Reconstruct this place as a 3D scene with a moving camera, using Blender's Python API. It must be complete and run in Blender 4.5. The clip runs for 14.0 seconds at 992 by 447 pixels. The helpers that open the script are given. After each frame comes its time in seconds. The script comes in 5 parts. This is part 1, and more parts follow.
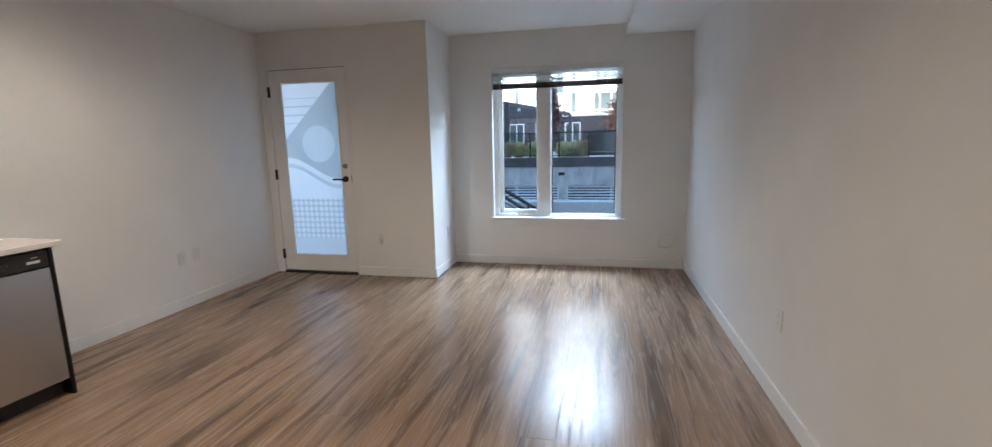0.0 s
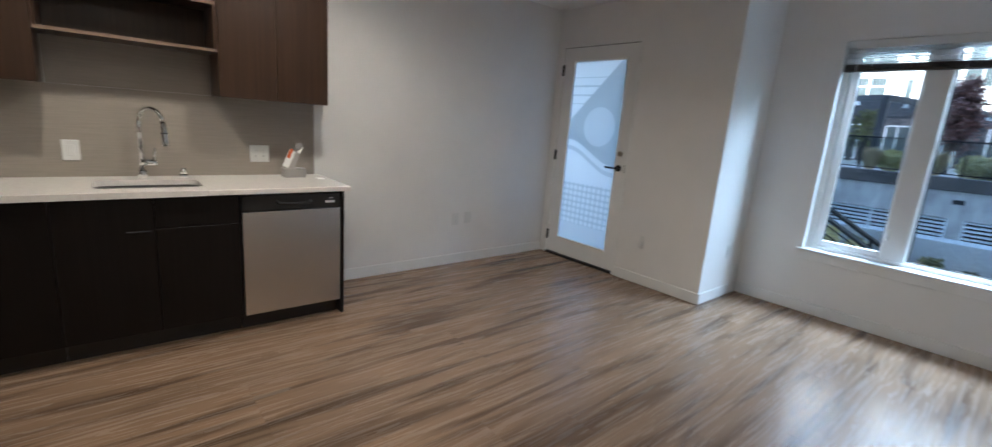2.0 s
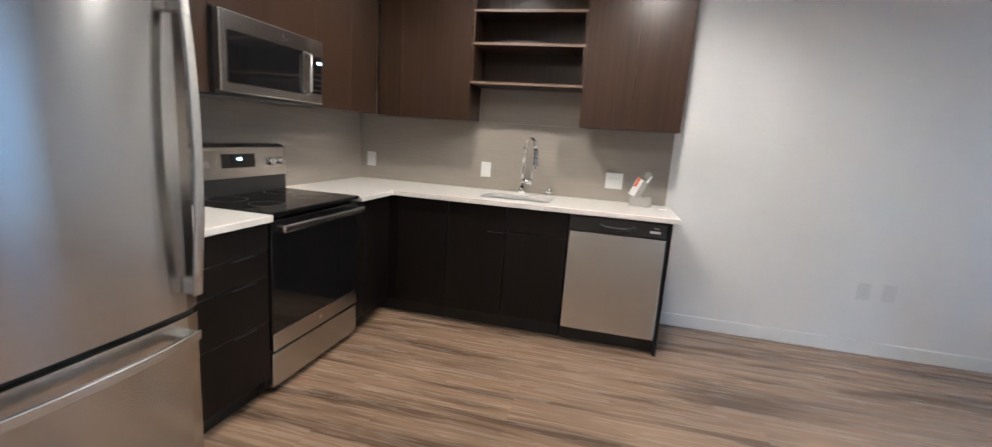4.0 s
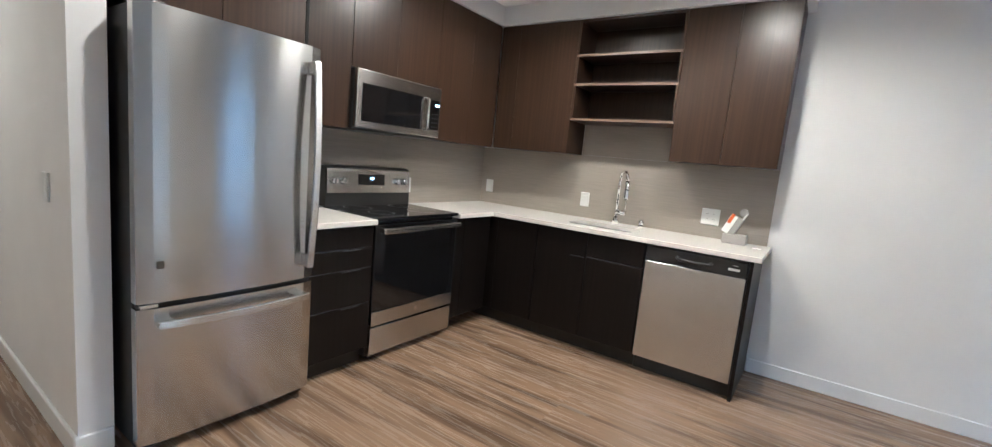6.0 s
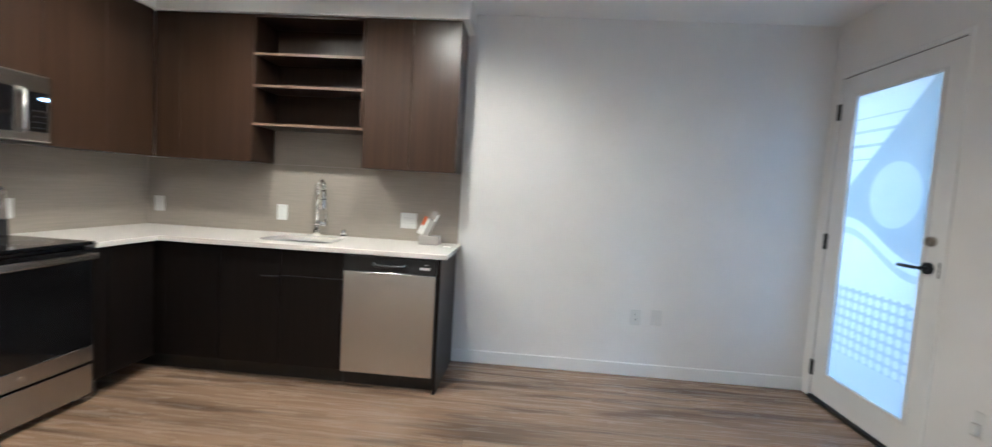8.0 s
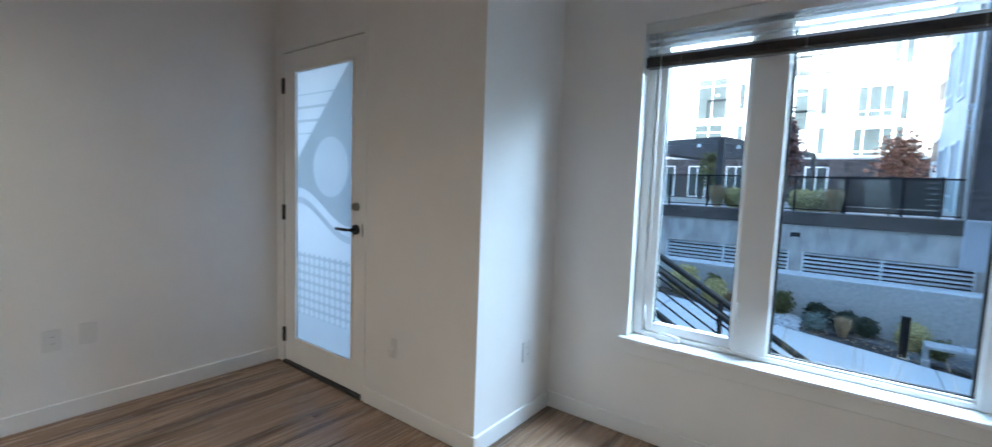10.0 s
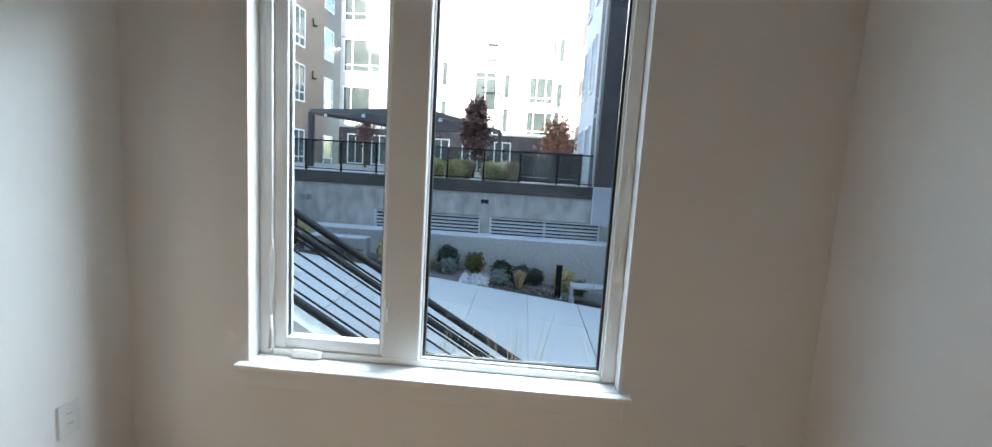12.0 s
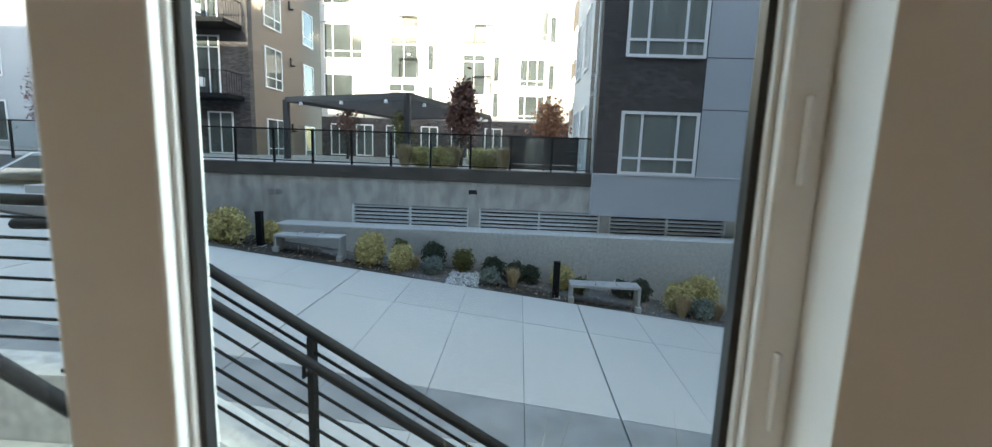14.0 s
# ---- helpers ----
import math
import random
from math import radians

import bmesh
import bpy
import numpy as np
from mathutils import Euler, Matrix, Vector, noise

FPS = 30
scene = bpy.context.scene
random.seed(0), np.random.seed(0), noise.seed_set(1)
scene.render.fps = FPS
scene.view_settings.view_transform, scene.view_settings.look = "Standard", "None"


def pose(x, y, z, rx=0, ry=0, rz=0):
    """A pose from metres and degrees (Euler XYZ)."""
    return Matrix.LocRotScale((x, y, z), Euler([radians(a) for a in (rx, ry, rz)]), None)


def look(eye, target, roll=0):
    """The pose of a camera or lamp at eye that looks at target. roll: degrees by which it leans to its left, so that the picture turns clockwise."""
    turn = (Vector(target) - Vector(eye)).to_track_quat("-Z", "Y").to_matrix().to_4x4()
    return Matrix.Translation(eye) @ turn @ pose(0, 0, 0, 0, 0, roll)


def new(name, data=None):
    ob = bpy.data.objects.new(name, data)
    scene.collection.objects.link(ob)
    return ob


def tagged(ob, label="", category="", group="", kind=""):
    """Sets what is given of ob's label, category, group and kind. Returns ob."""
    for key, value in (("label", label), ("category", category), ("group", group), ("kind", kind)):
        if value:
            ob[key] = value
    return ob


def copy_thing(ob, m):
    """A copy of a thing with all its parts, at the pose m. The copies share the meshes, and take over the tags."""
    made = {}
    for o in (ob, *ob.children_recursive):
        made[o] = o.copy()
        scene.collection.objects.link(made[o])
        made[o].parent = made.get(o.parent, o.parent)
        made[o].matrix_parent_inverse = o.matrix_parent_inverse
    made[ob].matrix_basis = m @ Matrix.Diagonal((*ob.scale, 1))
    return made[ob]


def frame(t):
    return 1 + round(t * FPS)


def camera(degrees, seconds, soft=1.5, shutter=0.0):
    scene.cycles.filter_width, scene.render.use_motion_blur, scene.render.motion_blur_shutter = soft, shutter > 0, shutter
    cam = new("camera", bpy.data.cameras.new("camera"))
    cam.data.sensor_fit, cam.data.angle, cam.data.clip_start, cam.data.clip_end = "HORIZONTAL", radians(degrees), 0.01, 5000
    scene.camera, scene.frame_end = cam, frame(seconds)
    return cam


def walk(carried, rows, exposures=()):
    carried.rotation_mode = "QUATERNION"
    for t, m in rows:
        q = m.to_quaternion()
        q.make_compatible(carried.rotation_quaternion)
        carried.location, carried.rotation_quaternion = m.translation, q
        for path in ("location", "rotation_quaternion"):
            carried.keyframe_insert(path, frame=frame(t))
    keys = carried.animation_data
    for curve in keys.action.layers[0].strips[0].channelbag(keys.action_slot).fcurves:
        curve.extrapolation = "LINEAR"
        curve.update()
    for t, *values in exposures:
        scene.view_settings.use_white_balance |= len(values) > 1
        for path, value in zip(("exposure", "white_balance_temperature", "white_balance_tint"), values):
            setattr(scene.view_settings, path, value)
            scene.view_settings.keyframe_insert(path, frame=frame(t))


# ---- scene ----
cam = camera(93.8, 14.0, soft=1.3, shutter=0.3)
PATH = [
    (0, (3.6, 0.447, 1.38), (3.173, 2.373, 1.05), -1.2),
    (0.5, (3.606, 0.569, 1.368), (2.951, 2.422, 1.0), -0.5),
    (1, (3.631, 0.755, 1.358), (2.682, 2.48, 1.009), 3.5),
    (1.5, (3.645, 0.947, 1.354), (2.423, 2.483, 0.971), 3.8),
    (2, (3.658, 1.163, 1.402), (2.174, 2.435, 0.98), 4.4),
    (2.5, (3.643, 1.362, 1.39), (1.836, 2.106, 0.964), 2.7),
    (3, (3.652, 1.567, 1.347), (1.719, 1.868, 0.932), 2.6),
    (3.5, (3.615, 1.798, 1.326), (1.658, 1.734, 0.919), 3.8),
    (4, (3.61, 1.983, 1.326), (1.697, 1.53, 0.96), 4.0),
    (4.2, (3.614, 2.055, 1.32), (1.746, 1.437, 0.964), 5.2),
    (6.3, (3.728, 2.728, 1.328), (2.103, 1.592, 1.068), 4.9),
    (6.5, (3.747, 2.786, 1.32), (2.126, 1.642, 1.07), 4.6),
    (7, (3.753, 2.901, 1.319), (2.071, 1.847, 1.076), 4.0),
    (7.5, (3.622, 2.952, 1.3), (1.763, 2.241, 1.101), 3.4),
    (8, (3.486, 2.917, 1.328), (1.495, 2.782, 1.188), 3.4),
    (8.5, (3.365, 3.04, 1.376), (1.403, 3.41, 1.252), 1.8),
    (9, (3.321, 3.11, 1.378), (1.529, 3.992, 1.272), 1.0),
    (11.3, (3.43, 3.61, 1.373), (2.976, 5.542, 1.124), 3.9),
    (11.5, (3.449, 3.687, 1.383), (3.087, 5.638, 1.136), 3.6),
    (12, (3.45, 4.038, 1.377), (3.334, 6.019, 1.13), 3.5),
    (12.5, (3.479, 4.332, 1.359), (3.399, 6.314, 1.098), 2.8),
    (13, (3.506, 4.652, 1.351), (3.418, 6.63, 1.069), 2.6),
    (13.5, (3.505, 4.938, 1.34), (3.428, 6.916, 1.054), 2.2),
    (14, (3.505, 5.247, 1.344), (3.413, 7.222, 1.048), 2.0),
]
EXPOSURES = [(0, 3.6, 5750, 10), (0.5, 3.35, 5150, 4), (1.5, 3.4, 5350, 6), (2, 3.45, 5350, 7), (2.5, 3.65, 5750, 10), (3, 3.8, 5500, 9), (4.2, 4.25, 5150, 8),
             (6.5, 4.4, 5050, 5), (7.5, 4.5, 5100, 5), (8, 4.25, 5050, 4), (8.5, 4.1, 4900, 3), (9, 3.85, 5000, 3), (11.3, 3.4, 6000, 8), (12.5, 3.25, 6650, 8), (13.3, 3.1, 6700, 6), (14, 2.95, 7500, 6)]
walk(cam, [(t, look(eye, target, roll)) for t, eye, target, roll in PATH], EXPOSURES)

# ---- world, sun, lamps ----
world = bpy.data.worlds.new("sky")
scene.world = world
world.use_nodes = True
wn = world.node_tree.nodes
sky = wn.new("ShaderNodeTexSky")
sky.sky_type, sky.sun_disc = "NISHITA", False
sky.sun_elevation, sky.sun_rotation = radians(20), radians(188)
wn["Background"].inputs[1].default_value = 0.15
world.node_tree.links.new(sky.outputs[0], wn["Background"].inputs[0])

sun_data = bpy.data.lights.new("sun", "SUN")
sun_data.energy, sun_data.angle, sun_data.color = 2.0, radians(0.5), (1.0, 0.93, 0.82)
sun = new("sun", sun_data)
sun.matrix_world = look((0, 0, 40), (6, 37.5, 40 - 14.5))

WARM = (1.0, 0.82, 0.62)
LAMPS = [(1.15, 1.05, 4.6), (1.15, 2.2, 4.6), (2.6, 1.3, 3.2), (3.85, -1.3, 4.6)]

# added area lamp, unseen above the window head, boosts the sky's light indoors
win_data = bpy.data.lights.new("window_sky_fill", "AREA")
win_data.shape, win_data.size, win_data.size_y, win_data.energy, win_data.color = "RECTANGLE", 2.2, 1.2, 52, (0.74, 0.89, 1.0)
win = new("window_sky_fill", win_data)
win.matrix_world = look((3.8, 6.7, 3.05), (2.2, 3.3, 0.8))


# ---- small builders ----
def part(name, bm, material, parent=None, label=""):
    """One mesh object, under a thing or a part where there is one."""
    me = bpy.data.meshes.new(name)
    bm.normal_update()
    bm.to_mesh(me)
    bm.free()
    me.materials.append(material)
    ob = new(name, me)
    if parent:
        ob.parent = parent
        if parent.parent is None:
            ob.matrix_parent_inverse = parent.matrix_basis.inverted()
    if label:
        ob["label"] = label
    return ob


def thing(name, label, category, at=(0, 0, 0), group="", kind=""):
    """An Empty at the base of a thing; its parts are built in world metres."""
    ob = new(name)
    ob.empty_display_size = 0.1
    ob.matrix_basis = Matrix.Translation(at)
    return tagged(ob, label, category, group, kind)


def box(bm, x0, x1, y0, y1, z0, z1, bevel=0.0, seg=2):
    m = Matrix.LocRotScale(((x0 + x1) / 2, (y0 + y1) / 2, (z0 + z1) / 2), None, (abs(x1 - x0), abs(y1 - y0), abs(z1 - z0)))
    made = bmesh.ops.create_cube(bm, size=1, matrix=m)["verts"]
    if bevel:
        es = list({e for v in made for e in v.link_edges})
        bmesh.ops.bevel(bm, geom=es, offset=bevel, segments=seg, affect="EDGES", profile=0.5)
    return bm


def B(x0, x1, y0, y1, z0, z1, bevel=0.0, seg=2):
    return box(bmesh.new(), x0, x1, y0, y1, z0, z1, bevel, seg)


def rod(bm, a, b, r, r2=None, n=10):
    """A round bar from a to b."""
    a, b = Vector(a), Vector(b)
    d = b - a
    m = Matrix.Translation((a + b) / 2) @ d.to_track_quat("Z", "Y").to_matrix().to_4x4()
    bmesh.ops.create_cone(bm, cap_ends=True, segments=n, radius1=r, radius2=r if r2 is None else r2, depth=d.length, matrix=m)
    return bm


def R(a, b, r, r2=None, n=10):
    bm = rod(bmesh.new(), a, b, r, r2, n)
    for f in bm.faces:
        f.smooth = len(f.verts) == 4
    return bm


def bar(bm, a, b, w, h):
    """A square bar from a to b, w wide and h high."""
    a, b = Vector(a), Vector(b)
    d = b - a
    m = Matrix.Translation((a + b) / 2) @ d.to_track_quat("X", "Z").to_matrix().to_4x4() @ Matrix.Diagonal((d.length, w, h, 1))
    bmesh.ops.create_cube(bm, size=1, matrix=m)
    return bm


def tube(points, r, n=10):
    """A bent pipe through the points."""
    bm = bmesh.new()
    pts = [Vector(p) for p in points]
    rings = []
    for i, p in enumerate(pts):
        d = (pts[min(i + 1, len(pts) - 1)] - pts[max(i - 1, 0)]).normalized()
        q = d.to_track_quat("Z", "Y")
        rr = r[i] if isinstance(r, (list, tuple)) else r
        rings.append([bm.verts.new(p + q @ Vector((rr * math.cos(2 * math.pi * k / n), rr * math.sin(2 * math.pi * k / n), 0))) for k in range(n)])
    for u, v in zip(rings, rings[1:]):
        best = min(range(n), key=lambda s: (u[0].co - v[s].co).length)
        for k in range(n):
            f = bm.faces.new((u[k], u[(k + 1) % n], v[(k + 1 + best) % n], v[(k + best) % n]))
            f.smooth = True
    bm.faces.new(rings[0][::-1])
    bm.faces.new(rings[-1])
    bmesh.ops.recalc_face_normals(bm, faces=bm.faces)
    return bm


def prism(outline, z0, z1):
    """A flat outline in x, y raised from z0 to z1."""
    bm = bmesh.new()
    lo = [bm.verts.new((x, y, z0)) for x, y in outline]
    hi = [bm.verts.new((x, y, z1)) for x, y in outline]
    n = len(lo)
    bm.faces.new(lo[::-1])
    bm.faces.new(hi)
    for k in range(n):
        bm.faces.new((lo[k], lo[(k + 1) % n], hi[(k + 1) % n], hi[k]))
    bmesh.ops.recalc_face_normals(bm, faces=bm.faces)
    return bm


def solid(name, bm, material, label, category, kind="structure", group=""):
    return tagged(part(name, bm, material), label, category, group, kind)


# ---- materials ----
ANISO = ("brushed_steel", "brushed_steel_upright")


def mat(name, base, rough=0.5, metal=0.0, var=0.12, scale=(8, 8, 8), bump=0.0, bscale=200.0, coat=0.0, spec=0.5, detail=4, island=0.0, base2=None):
    """A surface with grain and stains at two scales; base2: the colour of the darker grain."""
    m = bpy.data.materials.new(name)
    m.use_nodes = True
    nt = m.node_tree
    N, L = nt.nodes, nt.links
    b = N["Principled BSDF"]
    tc = N.new("ShaderNodeTexCoord")
    mp = N.new("ShaderNodeMapping")
    mp.inputs["Scale"].default_value = scale
    L.new(tc.outputs["Object"], mp.inputs[0])
    n1 = N.new("ShaderNodeTexNoise")
    n1.inputs["Scale"].default_value, n1.inputs["Detail"].default_value = 1.0, detail
    L.new(mp.outputs[0], n1.inputs[0])
    n2 = N.new("ShaderNodeTexNoise")
    n2.inputs["Scale"].default_value, n2.inputs["Detail"].default_value = 0.9, 3
    L.new(tc.outputs["Object"], n2.inputs[0])
    mix = N.new("ShaderNodeMix")
    mix.data_type = "RGBA"
    lo = base2 or tuple(c * (1 - var) for c in base)
    mix.inputs[6].default_value, mix.inputs[7].default_value = (*lo, 1), (*(min(1, c * (1 + var * 0.5)) for c in base), 1)
    ramp = N.new("ShaderNodeMapRange")
    ramp.inputs[1].default_value, ramp.inputs[2].default_value = 0.3, 0.7
    L.new(n1.outputs[0], ramp.inputs[0])
    L.new(ramp.outputs[0], mix.inputs[0])
    hs = N.new("ShaderNodeHueSaturation")
    L.new(mix.outputs[2], hs.inputs["Color"])
    r2 = N.new("ShaderNodeMapRange")
    r2.inputs[3].default_value, r2.inputs[4].default_value = 1 - var * 0.5, 1 + var * 0.5
    L.new(n2.outputs[0], r2.inputs[0])
    L.new(r2.outputs[0], hs.inputs["Value"])
    L.new(hs.outputs[0], b.inputs["Base Color"])
    b.inputs["Roughness"].default_value, b.inputs["Metallic"].default_value = rough, metal
    b.inputs["Specular IOR Level"].default_value = spec
    b.inputs["Coat Weight"].default_value = coat
    if name in ANISO:
        tan = N.new("ShaderNodeTangent")
        tan.direction_type, tan.axis = "RADIAL", "Z"
        b.inputs["Anisotropic"].default_value, b.inputs["Anisotropic Rotation"].default_value = 0.85, 0.25
        L.new(tan.outputs[0], b.inputs["Tangent"])
    if bump:
        n3 = N.new("ShaderNodeTexNoise")
        n3.inputs["Scale"].default_value, n3.inputs["Detail"].default_value = bscale, 3
        L.new(tc.outputs["Object"], n3.inputs[0])
        bp = N.new("ShaderNodeBump")
        bp.inputs["Strength"].default_value, bp.inputs["Distance"].default_value = bump, 0.002
        L.new(n3.outputs[0], bp.inputs["Height"])
        L.new(bp.outputs[0], b.inputs["Normal"])
    if island:
        src = N.new("ShaderNodeObjectInfo")
        gi = N.new("ShaderNodeNewGeometry")
        add = N.new("ShaderNodeMath")
        add.operation = "ADD"
        L.new(src.outputs["Random"], add.inputs[0])
        L.new(gi.outputs["Random Per Island"], add.inputs[1])
        fr = N.new("ShaderNodeMath")
        fr.operation = "FRACT"
        L.new(add.outputs[0], fr.inputs[0])
        r3 = N.new("ShaderNodeMapRange")
        r3.inputs[3].default_value, r3.inputs[4].default_value = 1 - island, 1 + island
        L.new(fr.outputs[0], r3.inputs[0])
        mu = N.new("ShaderNodeMath")
        mu.operation = "MULTIPLY"
        L.new(r3.outputs[0], mu.inputs[0])
        L.new(r2.outputs[0], mu.inputs[1])
        L.new(mu.outputs[0], hs.inputs["Value"])
    return m


def glass(name, tint=(0.93, 0.96, 0.96), gloss=1.0):
    """A clear pane: what lies behind shows, with a faint reflection."""
    m = bpy.data.materials.new(name)
    m.use_nodes = True
    N, L = m.node_tree.nodes, m.node_tree.links
    N.remove(N["Principled BSDF"])
    t, g, x, f = N.new("ShaderNodeBsdfTransparent"), N.new("ShaderNodeBsdfGlossy"), N.new("ShaderNodeMixShader"), N.new("ShaderNodeLayerWeight")
    t.inputs[0].default_value = (*tint, 1)
    g.inputs["Roughness"].default_value = 0.02
    p = N.new("ShaderNodeMath")
    p.operation = "POWER"
    p.inputs[1].default_value = 5.0
    L.new(f.outputs["Facing"], p.inputs[0])
    k = N.new("ShaderNodeMath")
    k.operation = "MULTIPLY_ADD"
    k.inputs[1].default_value, k.inputs[2].default_value = 0.5 * gloss, 0.02 * gloss
    L.new(p.outputs[0], k.inputs[0])
    L.new(k.outputs[0], x.inputs[0])
    L.new(t.outputs[0], x.inputs[1])
    L.new(g.outputs[0], x.inputs[2])
    L.new(x.outputs[0], N["Material Output"].inputs[0])
    return m


def glow(name, colour, strength):
    m = bpy.data.materials.new(name)
    m.use_nodes = True
    b = m.node_tree.nodes["Principled BSDF"]
    b.inputs["Base Color"].default_value = (*colour, 1)
    b.inputs["Emission Color"].default_value = (*colour, 1)
    b.inputs["Emission Strength"].default_value = strength
    return m


def plank_material():
    """Wood-look vinyl plank: long cathedral grain, dark streaks, a satin coat; each plank differs."""
    m = bpy.data.materials.new("vinyl_plank")
    m.use_nodes = True
    N, L = m.node_tree.nodes, m.node_tree.links
    b = N["Principled BSDF"]
    oi = N.new("ShaderNodeObjectInfo")
    # boards laid from one print run: neighbours shift along their length
    geo = N.new("ShaderNodeNewGeometry")
    off = N.new("ShaderNodeVectorMath")
    off.operation = "ADD"
    cmb = N.new("ShaderNodeCombineXYZ")
    for i, k in enumerate((0.02, 0.25, 0.12)):
        mm = N.new("ShaderNodeMath")
        mm.operation = "MULTIPLY"
        mm.inputs[1].default_value = k
        L.new(oi.outputs["Random"], mm.inputs[0])
        L.new(mm.outputs[0], cmb.inputs[i])
    L.new(geo.outputs["Position"], off.inputs[0])
    L.new(cmb.outputs[0], off.inputs[1])

    def noise_at(sx, sy, detail, distort=0.0):
        mp = N.new("ShaderNodeMapping")
        mp.inputs["Scale"].default_value = (sx, sy, 1)
        L.new(off.outputs[0], mp.inputs[0])
        n = N.new("ShaderNodeTexNoise")
        n.inputs["Scale"].default_value, n.inputs["Detail"].default_value, n.inputs["Distortion"].default_value = 1, detail, distort
        L.new(mp.outputs[0], n.inputs[0])
        return n.outputs[0]

    broad, fine, streak, grain = noise_at(4.0, 0.8, 2, 0.5), noise_at(45, 3.0, 3), noise_at(11.0, 0.85, 3.0, 0.6), noise_at(34, 1.3, 3, 2.2)
    def remap(src, a, b, lo, hi, smooth=False):
        n = N.new("ShaderNodeMapRange")
        n.interpolation_type = "SMOOTHSTEP" if smooth else "LINEAR"
        for i, v in enumerate((a, b, lo, hi)):
            n.inputs[i + 1].default_value = v
        L.new(src, n.inputs[0])
        return n.outputs[0]

    # tan boards with soft dark streaks, mottled and finely lined
    wood = N.new("ShaderNodeMix")
    wood.data_type = "RGBA"
    wood.inputs[6].default_value, wood.inputs[7].default_value = (0.128, 0.083, 0.053, 1), (0.305, 0.205, 0.134, 1)
    L.new(remap(streak, 0.30, 0.54, 0.0, 1.0, True), wood.inputs[0])
    tone = N.new("ShaderNodeMath")
    tone.operation = "MULTIPLY"
    L.new(remap(broad, 0.3, 0.7, 0.80, 1.16), tone.inputs[0])
    L.new(remap(fine, 0.3, 0.7, 0.95, 1.05), tone.inputs[1])
    hs = N.new("ShaderNodeHueSaturation")
    L.new(tone.outputs[0], hs.inputs["Value"])
    L.new(wood.outputs[2], hs.inputs["Color"])
    L.new(hs.outputs[0], b.inputs["Base Color"])
    rr = N.new("ShaderNodeMapRange")
    # embossed grain: narrow dull grooves between satin ridges
    rr.inputs[1].default_value, rr.inputs[2].default_value = 0.36, 0.46
    rr.inputs[3].default_value, rr.inputs[4].default_value = 0.48, 0.25
    L.new(grain, rr.inputs[0])
    L.new(rr.outputs[0], b.inputs["Roughness"])
    bp = N.new("ShaderNodeBump")
    bp.inputs["Strength"].default_value, bp.inputs["Distance"].default_value = 0.22, 0.0010
    L.new(grain, bp.inputs["Height"])
    L.new(bp.outputs[0], b.inputs["Normal"])
    return m


